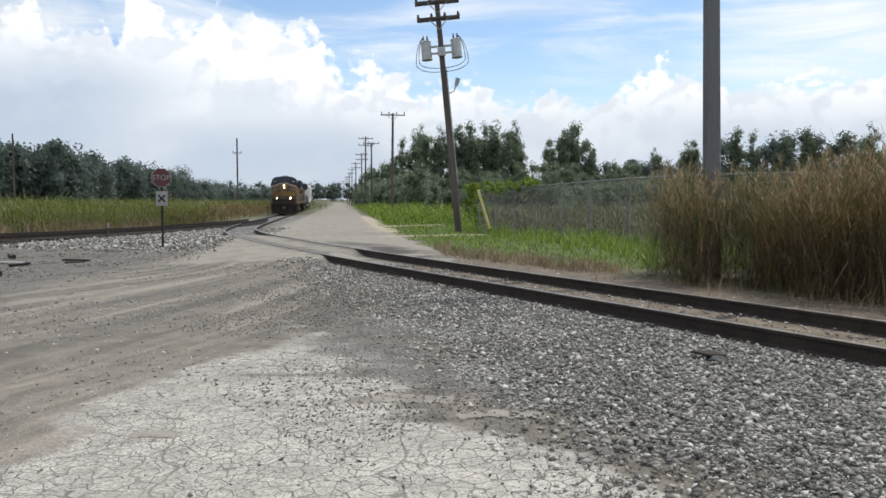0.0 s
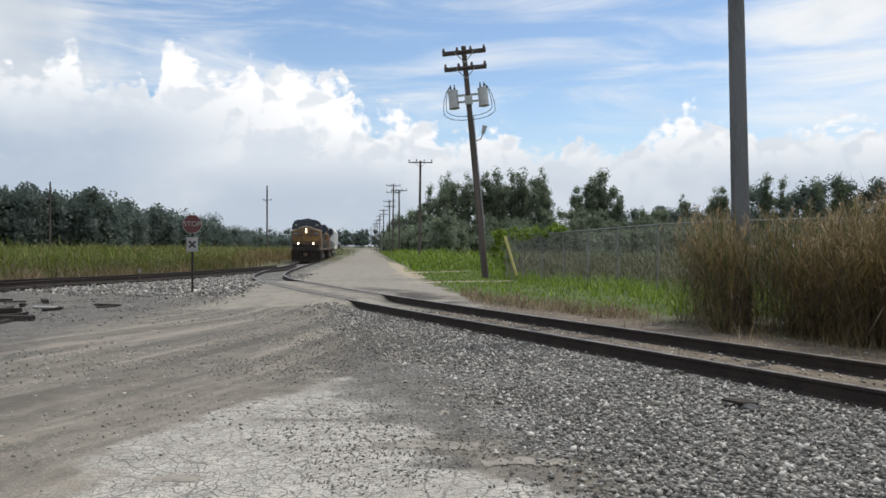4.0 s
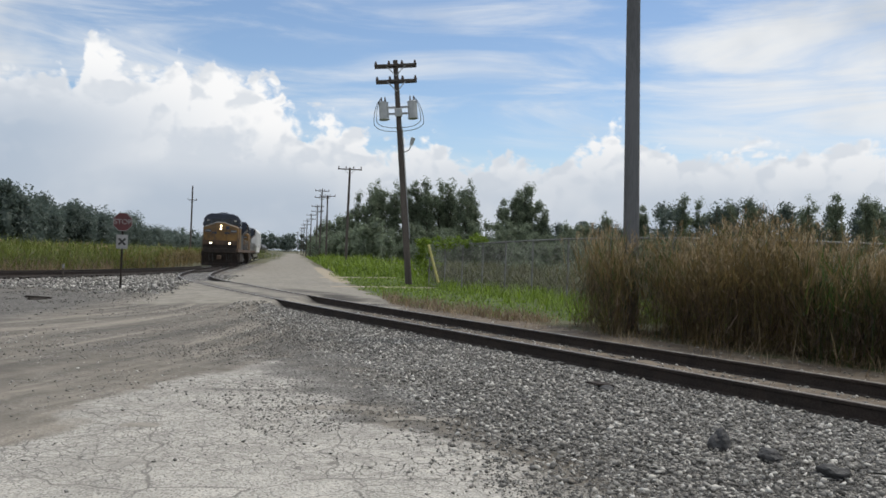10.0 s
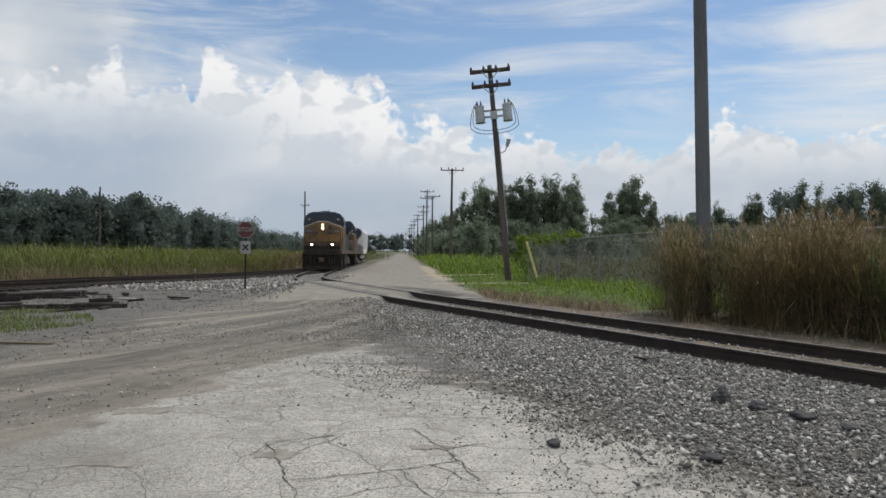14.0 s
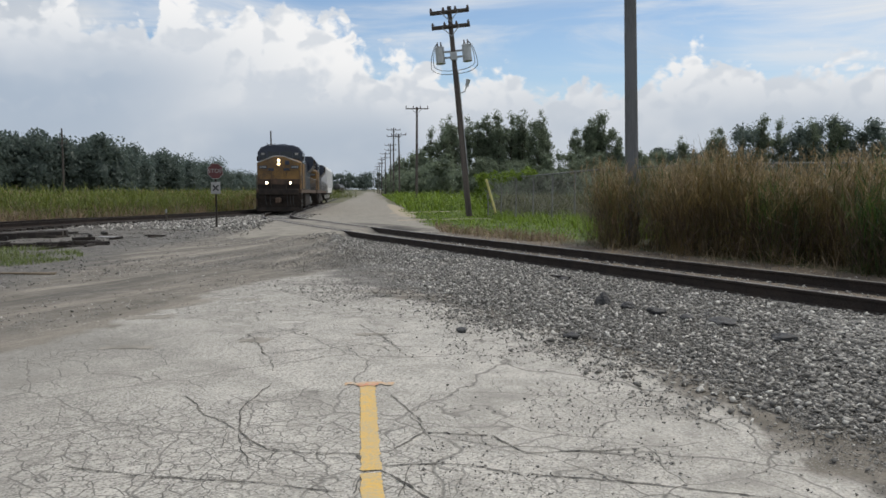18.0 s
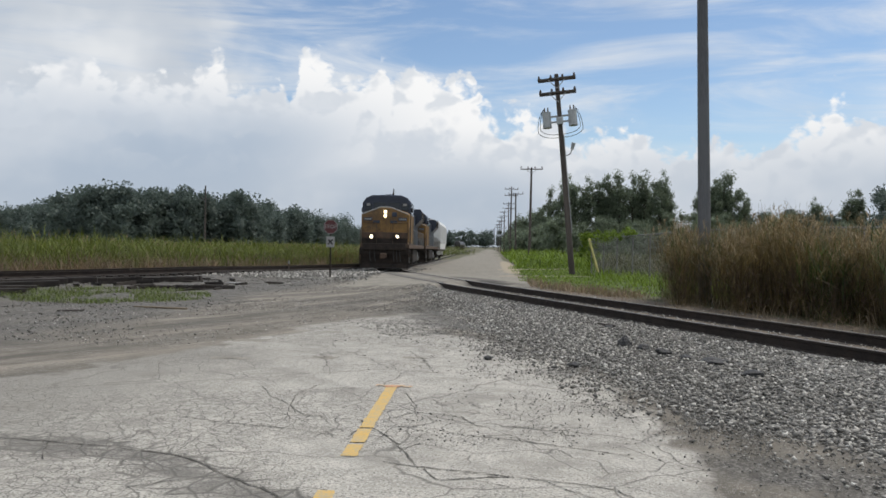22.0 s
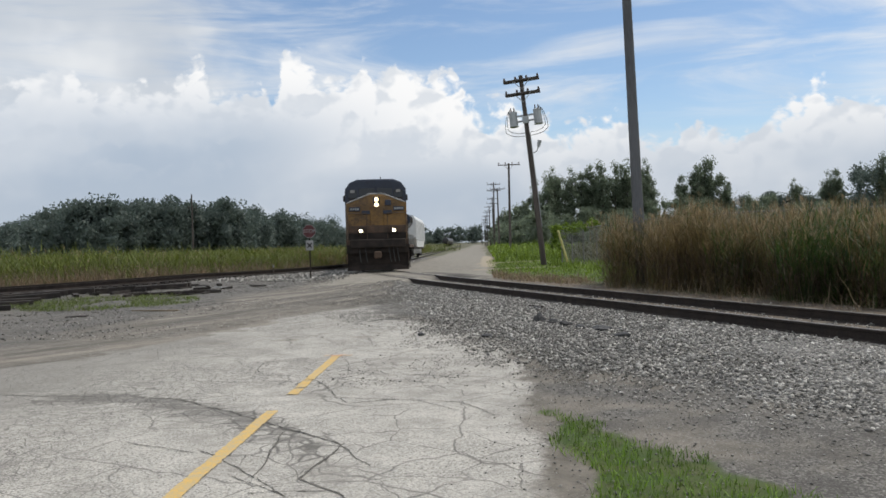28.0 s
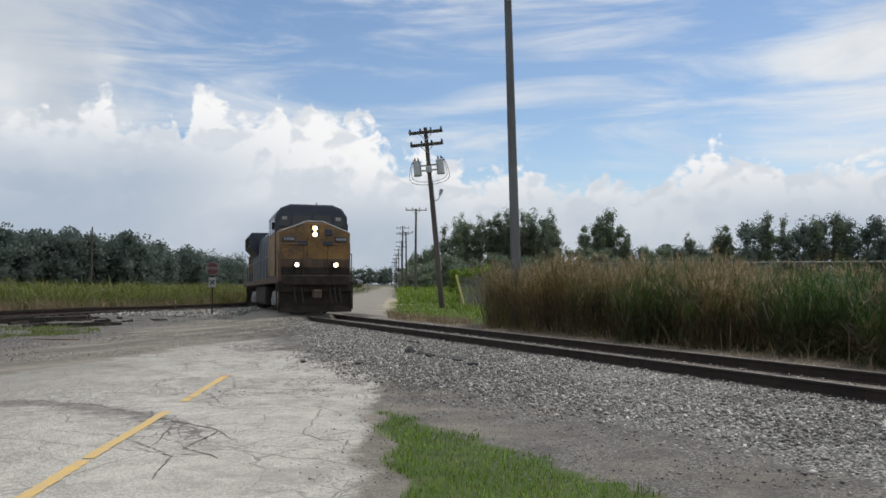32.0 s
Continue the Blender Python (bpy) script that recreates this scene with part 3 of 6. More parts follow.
    for nm, a in (("asphalt", asph), ("gravel", gravel), ("road", road), ("green", green), ("damp", damp), ("lawn", lawn), ("craze", craze), ("rut", rut), ("yard", yard), ("sand", sand), ("grime", grime), ("litter_rail_gap", litter_rail_gap), ("broken", broken), ("dust", smoothstep(-0.3, -2.6, X + 0.5 * big + 0.3 * rough) * smoothstep(3.4, 1.4, Y) * 0.6)):
        at = ob.data.attributes.new(nm, "FLOAT", "POINT")
        at.data.foreach_set("value", np.asarray(a, np.float32).ravel())
    tagged(ob, "dusty dirt and gravel ground with cracked pale asphalt", "ground", kind="structure")


def ground_mat():
    m = bpy.data.materials.new("ground")
    m.use_nodes = True
    t = m.node_tree
    p = t.nodes["Principled BSDF"]
    co = t.nodes.new("ShaderNodeTexCoord").outputs["Object"]

    def attr(nm):
        a = t.nodes.new("ShaderNodeAttribute")
        a.attribute_name = nm
        return a.outputs["Fac"]
    n_big, n_mid, n_fine = noise_node(t, co, 0.35, 5), noise_node(t, co, 3.0, 6, 0.65), noise_node(t, co, 40, 4, 0.7)
    edge = math_node(t, "SUBTRACT", noise_node(t, co, 2.2, 6, 0.7), 0.5)

    def zone(nm, k=0.9):
        return ramp(t, math_node(t, "ADD", attr(nm), math_node(t, "MULTIPLY", edge, k)), 0.35, 0.65)
    # wheel tracks: long streaks that fan out from the crossing over the yard
    along = t.nodes.new("ShaderNodeSeparateXYZ")
    t.links.new(co, along.inputs[0])
    fan = t.nodes.new("ShaderNodeCombineXYZ")
    t.links.new(math_node(t, "MULTIPLY", attr("rut"), 2.3), fan.inputs[0])
    t.links.new(math_node(t, "MULTIPLY", along.outputs[1], 0.13), fan.inputs[1])
    ruts = noise_node(t, fan.outputs[0], 1.0, 5, 0.6, 0.25)
    dirt = mixc(t, ramp(t, n_mid, 0.35, 0.65), (0.118, 0.105, 0.084), (0.2, 0.178, 0.145))
    dirt = mixc(t, math_node(t, "MULTIPLY", ramp(t, ruts, 0.5, 0.64, 0.0, 0.8), attr("yard")), dirt, (0.31, 0.276, 0.226))
    dirt = mixc(t, math_node(t, "MULTIPLY", ramp(t, ruts, 0.5, 0.38, 0.0, 0.95), attr("yard")), dirt, (0.085, 0.076, 0.063))
    dirt = mixc(t, ramp(t, n_fine, 0.48, 0.66, 0.0, 0.7), dirt, (0.11, 0.1, 0.09))
    dirt = mixc(t, ramp(t, noise_node(t, co, 0.9, 6, 0.7), 0.5, 0.7, 0.0, 0.5), dirt, (0.16, 0.143, 0.115))
    peb = t.nodes.new("ShaderNodeTexVoronoi")
    peb.inputs["Scale"].default_value = 60
    t.links.new(co, peb.inputs["Vector"])
    dirt = mixc(t, math_node(t, "MULTIPLY", ramp(t, peb.outputs["Distance"], 0.3, 0.12), ramp(t, noise_node(t, co, 0.7, 4), 0.42, 0.62)), dirt, (0.42, 0.4, 0.37))
    # grit: specks of several greys, thick in patches
    grit = t.nodes.new("ShaderNodeTexVoronoi")
    grit.inputs["Scale"].default_value = 70
    t.links.new(co, grit.inputs["Vector"])
    gsep = t.nodes.new("ShaderNodeSeparateColor")
    t.links.new(grit.outputs["Color"], gsep.inputs[0])
    patchy = ramp(t, noise_node(t, co, 1.3, 5, 0.65), 0.42, 0.62)
    speck = math_node(t, "MULTIPLY", ramp(t, grit.outputs["Distance"], 0.5, 0.2), patchy)
    dirt = mixc(t, math_node(t, "MULTIPLY", speck, ramp(t, gsep.outputs[0], 0.55, 0.75, 0.0, 0.8)), dirt, (0.46, 0.44, 0.41))
    dirt = mixc(t, math_node(t, "MULTIPLY", speck, ramp(t, gsep.outputs[0], 0.4, 0.2, 0.0, 0.85)), dirt, (0.06, 0.056, 0.05))
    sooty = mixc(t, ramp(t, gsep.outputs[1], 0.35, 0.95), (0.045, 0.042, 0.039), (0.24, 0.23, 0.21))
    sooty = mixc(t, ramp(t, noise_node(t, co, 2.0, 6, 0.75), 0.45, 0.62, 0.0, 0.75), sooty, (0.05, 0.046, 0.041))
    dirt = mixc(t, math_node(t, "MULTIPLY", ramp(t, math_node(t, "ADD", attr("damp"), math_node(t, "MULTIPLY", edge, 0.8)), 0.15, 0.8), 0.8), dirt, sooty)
    brown = mixc(t, ramp(t, n_mid, 0.35, 0.65), (0.1, 0.076, 0.054), (0.2, 0.16, 0.115))
    dirt = mixc(t, math_node(t, "MULTIPLY", attr("litter_rail_gap"), 0.85), dirt, brown)
    # ballast: stones of several greys with dark gaps
    v1 = t.nodes.new("ShaderNodeTexVoronoi")
    v1.inputs["Scale"].default_value = 34
    t.links.new(co, v1.inputs["Vector"])
    stone = mixc(t, ramp(t, v1.outputs["Distance"], 0.25, 0.7), (0.42, 0.405, 0.37), (0.03, 0.028, 0.026))
    sep = t.nodes.new("ShaderNodeSeparateColor")
    t.links.new(v1.outputs["Color"], sep.inputs[0])
    stone = mixc(t, ramp(t, sep.outputs[0], 0.35, 0.9, 0.0, 0.8), stone, (0.07, 0.07, 0.07))
    # asphalt: pale, crazed in polygons
    wv = t.nodes.new("ShaderNodeVectorMath")
    wv.operation = "ADD"
    wn = t.nodes.new("ShaderNodeTexNoise")
    wn.inputs["Scale"].default_value = 2.5
    t.links.new(co, wn.inputs["Vector"])
    sc = t.nodes.new("ShaderNodeVectorMath")
    sc.operation = "SCALE"
    sc.inputs["Scale"].default_value = 0.25
    t.links.new(wn.outputs["Color"], sc.inputs[0])
    t.links.new(co, wv.inputs[0])
    t.links.new(sc.outputs[0], wv.inputs[1])

    def cracks(scale, wdt):
        v = t.nodes.new("ShaderNodeTexVoronoi")
        v.feature = "DISTANCE_TO_EDGE"
        v.inputs["Scale"].default_value = scale
        t.links.new(wv.outputs[0], v.inputs["Vector"])
        return ramp(t, v.outputs["Distance"], wdt, 0.0)
    crazed = ramp(t, math_node(t, "ADD", n_big, math_node(t, "MULTIPLY", attr("craze"), 0.3)), 0.5, 0.66)
    crack = math_node(t, "MAXIMUM", math_node(t, "MAXIMUM", math_node(t, "MULTIPLY", cracks(9.5, 0.045), math_node(t, "ADD", math_node(t, "MULTIPLY", crazed, 0.85), 0.1)), math_node(t, "MULTIPLY", cracks(5.0, 0.1), ramp(t, math_node(t, "ADD", attr("broken"), math_node(t, "MULTIPLY", edge, 0.7)), 0.1, 0.45))), math_node(t, "MAXIMUM", math_node(t, "MULTIPLY", cracks(0.55, 0.007), 0.8), math_node(t, "MULTIPLY", cracks(1.7, 0.014), ramp(t, noise_node(t, co, 0.6, 3), 0.4, 0.55, 0.0, 0.85))))
    asph = mixc(t, ramp(t, n_mid, 0.35, 0.68), (0.52, 0.492, 0.44), (0.37, 0.35, 0.312))
    asph = mixc(t, ramp(t, n_fine, 0.45, 0.66, 0.0, 0.6), asph, (0.22, 0.215, 0.205))
    asph = mixc(t, ramp(t, noise_node(t, co, 130, 3, 0.7), 0.55, 0.7, 0.0, 0.6), asph, (0.14, 0.135, 0.13))
    asph = mixc(t, math_node(t, "MULTIPLY", ramp(t, gsep.outputs[2], 0.5, 0.9, 0.0, 0.75), ramp(t, grit.outputs["Distance"], 0.7, 0.3)), asph, (0.62, 0.6, 0.55))
    asph = mixc(t, math_node(t, "MULTIPLY", ramp(t, gsep.outputs[2], 0.45, 0.1, 0.0, 0.8), ramp(t, grit.outputs["Distance"], 0.7, 0.3)), asph, (0.13, 0.125, 0.112))
    asph = mixc(t, math_node(t, "MULTIPLY", crack, 0.85), asph, (0.085, 0.08, 0.07))
    cell = t.nodes.new("ShaderNodeTexVoronoi")
    cell.inputs["Scale"].default_value = 8.5
    t.links.new(wv.outputs[0], cell.inputs["Vector"])
    csep = t.nodes.new("ShaderNodeSeparateColor")
    t.links.new(cell.outputs["Color"], csep.inputs[0])
    asph = mixc(t, math_node(t, "MULTIPLY", ramp(t, csep.outputs[0], 0.45, 1.0, 0.0, 0.3), crazed), asph, (0.25, 0.235, 0.21))
    asph = mixc(t, ramp(t, noise_node(t, co, 1.1, 6, 0.7), 0.48, 0.68, 0.0, 0.75), asph, (0.26, 0.245, 0.218))
    asph = mixc(t, math_node(t, "MULTIPLY", math_node(t, "MULTIPLY", speck, 0.8), ramp(t, gsep.outputs[0], 0.5, 0.25)), asph, (0.07, 0.066, 0.06))
    asph = mixc(t, ramp(t, math_node(t, "ADD", math_node(t, "MULTIPLY", attr("broken"), 0.6), noise_node(t, co, 4.0, 5, 0.7)), 0.72, 1.1, 0.0, 0.75), asph, (0.13, 0.122, 0.11))
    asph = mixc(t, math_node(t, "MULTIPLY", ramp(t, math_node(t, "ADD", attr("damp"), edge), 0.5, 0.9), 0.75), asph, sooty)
    asph = mixc(t, attr("dust"), asph, mixc(t, n_mid, (0.14, 0.132, 0.116), (0.24, 0.226, 0.2)))
    road = mixc(t, ramp(t, n_mid, 0.35, 0.65), (0.3, 0.275, 0.23), (0.2, 0.183, 0.153))
    road = mixc(t, ramp(t, noise_node(t, co, 0.8, 6, 0.7), 0.5, 0.68, 0.0, 0.6), road, (0.15, 0.138, 0.12))
    road = mixc(t, attr("grime"), road, (0.07, 0.063, 0.055))
    green = mixc(t, ramp(t, n_mid, 0.4, 0.6), (0.075, 0.09, 0.035), (0.13, 0.11, 0.065))
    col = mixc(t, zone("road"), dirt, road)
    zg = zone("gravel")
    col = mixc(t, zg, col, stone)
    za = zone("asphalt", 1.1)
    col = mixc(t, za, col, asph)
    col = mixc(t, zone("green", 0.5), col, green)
    turf = mixc(t, ramp(t, n_mid, 0.38, 0.62), (0.05, 0.085, 0.016), (0.075, 0.09, 0.025))
    col = mixc(t, zone("lawn", 0.5), col, turf)
    col = mixc(t, zone("sand", 0.6), col, mixc(t, n_mid, (0.4, 0.34, 0.25), (0.3, 0.25, 0.18)))
    t.links.new(col, p.inputs["Base Color"])
    p.inputs["Roughness"].default_value = 0.92
    h = math_node(t, "ADD", math_node(t, "MULTIPLY", n_fine, 0.35), math_node(t, "MULTIPLY", math_node(t, "MULTIPLY", v1.outputs["Distance"], zg), -1.2))
    h = math_node(t, "SUBTRACT", h, math_node(t, "MULTIPLY", math_node(t, "MULTIPLY", crack, za), 0.5))
    bn = t.nodes.new("ShaderNodeBump")
    bn.inputs["Strength"].default_value, bn.inputs["Distance"].default_value = 0.7, 0.02
    t.links.new(h, bn.inputs["Height"])
    t.links.new(bn.outputs[0], p.inputs["Normal"])
    return m


ground()


# ---- tracks ----
RAIL_PROFILE = [(-0.07, 0), (0.07, 0), (0.07, 0.012), (0.012, 0.035), (0.012, 0.13), (0.036, 0.145), (0.036, 0.175), (0.03, 0.18), (-0.03, 0.18), (-0.036, 0.175),
                (-0.036, 0.145), (-0.012, 0.13), (-0.012, 0.035), (-0.07, 0.012)]


def sweep_rail(name, line, off, zoff, parent, y_max=400.0, head=None):
    """A rail swept along a line at a sideways offset; its head is worn bright."""
    pts = line[line[:, 1] < y_max]
    tg = np.gradient(pts, axis=0)
    tg /= np.linalg.norm(tg, axis=1)[:, None]
    nr = np.stack([-tg[:, 1], tg[:, 0]], 1)
    bm = B()
    rings = []
    for (x, y), (nx, ny) in zip(pts, nr):
        zt = float(rail_z(y)) - 0.18 + zoff
        rings.append([bm.verts.new((x + nx * (off + u), y + ny * (off + u), zt + v)) for u, v in RAIL_PROFILE])
    k = len(RAIL_PROFILE)
    for a, b in zip(rings, rings[1:]):
        for i in range(k):
            f = bm.faces.new((a[i], a[(i + 1) % k], b[(i + 1) % k], b[i]))
            f.material_index = 1 if i in (6, 7, 8) else 0
    bmesh.ops.recalc_face_normals(bm, faces=bm.faces[:])
    return part(name, bm, [M_RAIL, head or M_RAILTOP], parent)


def track(name, line, zoff, label, y_max, ties_y, head=None):
    top = tagged(new(name), label, "railway track", kind="structure")
    for off in (-0.753, 0.753):
        sweep_rail("rail", line, off, zoff, top, y_max, head)
    bm = box(B(), -1.3, -0.115, -0.15, 1.3, 0.115, 0.0, bevel=0.012)
    tie = part("tie", bm, M_TIE, top)
    k, acc = 0, 0.0
    first = True
    tg = np.gradient(line, axis=0)
    for i in range(0, len(line)):
        acc += 0.5
        x, y = line[i]
        if not (ties_y[0] < y < ties_y[1]) or acc < 0.55 or k > 280:
            continue
        acc -= 0.55
        a = math.degrees(math.atan2(tg[i, 1], tg[i, 0])) - 90
        r = random.Random(i)
        m = pose(x, y, float(rail_z(y)) - 0.18 + zoff + 0.006 + r.uniform(-0.02, 0.01), 0, 0, a + r.uniform(-1.5, 1.5))
        if first:
            tie.matrix_basis, first = m, False
        else:
            o = tie.copy()
            scene.collection.objects.link(o)
            o.matrix_basis = m
        k += 1
    return top


track("branch_track", BR, 0.0, "rusty railway track in grey ballast crossing the road", 420, (-16, 75))
track("siding_track", LF, 0.1, "rusty dark siding track beside the reed field", 60, (2, 58), M_RAIL)


# ---- train ----
def bar(bm, p, q, r=0.02):
    return cyl(bm, p, q, r, r, 6)


def wheelset(parent, x):
    bm = B()
    cyl(bm, (0, -0.82, 0), (0, 0.82, 0), 0.09, None, 10)
    for s in (-1, 1):
        cyl(bm, (0, s * 0.685, 0), (0, s * 0.82, 0), 0.52, 0.52, 24)
        cyl(bm, (0, s * 0.66, 0), (0, s * 0.69, 0), 0.55, 0.55, 24)
        for k in range(4):
            a = k * math.pi / 2
            cyl(bm, (0.3 * math.cos(a), s * 0.8, 0.3 * math.sin(a)), (0.3 * math.cos(a), s * 0.84, 0.3 * math.sin(a)), 0.05, None, 8)
    w = part("wheelset", bm, M_UNDER, parent)
    w.matrix_basis = pose(x, 0, 0.53)
    return w


def bogie(parent, x, axles, material):
    """A truck under a car: its own mesh, with the wheelsets under it."""
    half = max(axles) + 0.75
    bm = B()
    for s in (-1, 1):
        prism(bm, [(-half, 0.55), (-half, 0.85), (-half + 0.5, 1.0), (half - 0.5, 1.0), (half, 0.85), (half, 0.55), (half - 0.6, 0.42), (-half + 0.6, 0.42)], 0, 1, "y")
        vs = bm.verts[-16:]
        for v in vs:
            v.co.y = s * (0.95 + 0.14 * v.co.y)
        for a in axles:
            box(bm, a - 0.2, s * 1.02 - 0.14, 0.32, a + 0.2, s * 1.02 + 0.14, 0.76, bevel=0.03)
            cyl(bm, (a, s * 1.1, 0.53), (a, s * 1.2, 0.53), 0.12, None, 10)
    box(bm, -0.35, -1.0, 0.5, 0.35, 1.0, 0.95)
    bmesh.ops.recalc_face_normals(bm, faces=bm.faces[:])
    b = part("truck", bm, material, parent, "grimy truck frame")
    b.matrix_basis = pose(x, 0, 0)
    for a in axles:
        wheelset(b, a)
    return b


def locomotive():
    top = new("locomotive")
    P = lambda nm, bm, m, lb="", sm=False: part(nm, bm, m, top, lb, sm)
    # deck and side sills
    bm = box(B(), -10.9, -1.53, 1.32, 10.75, 1.53, 1.6, bevel=0.03)
    P("deck", bm, M_SILL)
    bm = box(B(), -2.9, -1.35, 0.3, 3.1, 1.35, 1.3, bevel=0.18)
    P("fuel_tank", bm, M_UNDER)
    # pilot with plough
    bm = B()
    prism(bm, [(10.55, 0.1), (11.05, 0.1), (10.85, 0.45), (10.8, 0.95), (10.55, 0.95)], -1.5, 1.5, "y")
    for v in bm.verts:
        if abs(v.co.y) > 1.4 and v.co.x > 10.7:
            v.co.x -= 0.35
    prism(bm, [(10.5, 0.95), (10.8, 0.95), (10.8, 1.36), (10.5, 1.36)], -1.52, 1.52, "y")
    P("pilot", bm, M_UNDER, "dark snowplough pilot")
    for s in (-1, 1):
        for k in range(4):
            P("step", box(B(), 10.28, s * 1.35 - 0.2, 0.32 + 0.3 * k, 10.62, s * 1.35 + 0.2, 0.36 + 0.3 * k, bevel=0.008), M_UNDER)
        P("step_side", box(B(), 10.28, s * 1.56 - 0.015, 0.2, 10.62, s * 1.56 + 0.015, 1.32), M_UNDER)
    bm = B()
    box(bm, 10.7, -0.16, 0.72, 11.35, 0.16, 0.98, bevel=0.04)
    box(bm, 11.2, -0.2, 0.68, 11.5, 0.12, 1.02, bevel=0.05)
    P("coupler", bm, M_SILL)
    for y in (-0.9, -0.6, 0.55, 0.75, 0.95):
        P("brake_hose", tube(B(), [(10.8, y, 1.2), (10.95, y + 0.02, 0.85), (11.0, y + 0.06, 0.55), (10.95, y + 0.1, 0.5)], 0.025), M_BLACK)
    bm = B()
    box(bm, 10.75, -1.35, 1.2, 11.0, 1.35, 1.62, bevel=0.05)
    P("anticlimber", bm, M_UNDER)
    # nose: full width, its top edge peaked
    nose = [(-1.46, 1.6), (1.46, 1.6), (1.48, 3.4), (1.3, 3.52), (0.34, 3.82), (-0.34, 3.82), (-1.3, 3.52), (-1.48, 3.4)]
    bm = B()
    a = [bm.verts.new((10.62 - (0.10 if v > 2 else 0.0) - (0.12 if v > 3.45 else 0), u, v)) for u, v in nose]
    b = [bm.verts.new((9.3, u * 1.02, v + (0.1 if v > 3.3 else 0))) for u, v in nose]
    bm.faces.new(a)
    bm.faces.new(b[::-1])
    for i in range(8):
        bm.faces.new((a[i], b[i], b[(i + 1) % 8], a[(i + 1) % 8]))
    bmesh.ops.recalc_face_normals(bm, faces=bm.faces[:])
    bmesh.ops.bevel(bm, geom=[e for e in bm.edges if abs(e.verts[0].co.x - e.verts[1].co.x) < 0.3 and e.verts[0].co.x > 10], offset=0.07, segments=2, affect="EDGES", profile=0.5)
    P("nose", bm, M_YEL, "weathered yellow wide nose")
    bm = B()
    for p_, q_ in (((10.47, -1.42, 3.43), (10.42, -0.32, 3.87)), ((10.42, -0.32, 3.87), (10.42, 0.32, 3.87)), ((10.42, 0.32, 3.87), (10.47, 1.42, 3.43))):
        cyl(bm, p_, q_, 0.035, None, 6)
    P("nose_stripe", bm, M_SIGNWHITE, "pale grey edge stripe")
    bm = box(B(), 10.5, -0.32, 1.75, 10.6, 0.32, 3.2, bevel=0.02)
    P("nose_door", bm, M_YEL)
    # strips added over the nose to darken it downwards, not separate panels
    P("nose_apron", box(B(), 10.58, -1.42, 1.6, 10.68, 1.42, 1.93, bevel=0.03), M_UNDER, "near-black strip laid over the bottom of the nose")
    P("nose_grime_panel", box(B(), 10.55, -1.4, 1.93, 10.635, 1.4, 2.3, bevel=0.03), M_SILL, "rust-brown grimy strip laid over the lower nose")
    for q in ((-0.74, 2.86, -0.04, 3.04), (0.04, 2.86, 0.74, 3.04), (-0.3, 3.07, 0.3, 3.15)):
        P("emblem", box(B(), 10.52, q[0], q[1], 10.565, q[2], q[3], bevel=0.01), M_BLUE, "dark blue emblem block")
    bm = B()
    box(bm, 10.46, 0.42, 3.28, 10.55, 0.72, 3.56, bevel=0.03)
    P("classification_box", bm, M_BLUE)
    for s in (-1, 1):
        bm = box(B(), 10.5, s * 1.08 - 0.26, 3.02, 10.57, s * 1.08 + 0.26, 3.22, bevel=0.01)
        nb = P("number_board", bm, M_BLUE, "dark board with an illegible pale bar")
        bm = B()
        for k in range(4):
            box(bm, 10.571, s * 1.08 - 0.2 + k * 0.11, 3.07, 10.58, s * 1.08 - 0.12 + k * 0.11, 3.17)
        part("pale_bar", bm, M_LGREY, nb)
    # headlight pair, one above the other
    bm = box(B(), 10.38, -0.17, 3.2, 10.5, 0.17, 3.72, bevel=0.04)
    hb = P("headlight_box", bm, M_BLUE)
    for z in (3.33, 3.58):
        bm = cyl(B(), (10.47, 0, z), (10.53, 0, z), 0.11, 0.1, 16)
        part("headlight", bm, M_LAMP, hb, "lit warm headlight")
    for s in (-1, 1):
        bm = box(B(), 10.72, s * 0.8 - 0.15, 1.88, 10.92, s * 0.8 + 0.15, 2.2, bevel=0.05)
        db = P("ditch_light_box", bm, M_UNDER)
        bm = cyl(B(), (10.9, s * 0.8, 2.04), (10.95, s * 0.8, 2.04), 0.085, 0.08, 16)
        part("ditch_light", bm, M_DITCH, db, "lit ditch light")
        bm = box(B(), 10.78, s * 0.8 - 0.03, 1.6, 10.86, s * 0.8 + 0.03, 1.9)
        part("bracket", bm, M_UNDER, db)
    # cab
    sec = [(-1.53, 1.6), (1.53, 1.6), (1.53, 4.2), (1.3, 4.52), (0.9, 4.68), (-0.9, 4.68), (-1.3, 4.52), (-1.53, 4.2)]
    bm = prism(B(), sec, 6.6, 9.55, "x")
    bmesh.ops.bevel(bm, geom=[e for e in bm.edges if min(v.co.z for v in e.verts) > 4.1 and abs(e.verts[0].co.x - e.verts[1].co.x) < 0.01], offset=0.08, segments=2, affect="EDGES", profile=0.5)
    P("cab", bm, M_BLUE, "dark blue cab")
    for s in (-1, 1):
        P("cab_side_panel", box(B(), 6.65, s * 1.535 - 0.008, 1.65, 9.5, s * 1.535 + 0.008, 3.4), M_YEL, "yellow cab side")
    for y0, y1 in ((-1.38, -0.92), (-0.84, -0.06), (0.06, 0.84), (0.92, 1.38)):
        bm = box(B(), 9.53, y0, 3.72, 9.575, y1, 4.22 if abs(y0 + y1) < 2 else 4.12, bevel=0.015)
        wnd = P("windshield", bm, M_GLASS)
        part("window_frame", box(B(), 9.54, y0, 3.69, 9.585, y1, 3.72), M_UNDER, wnd)
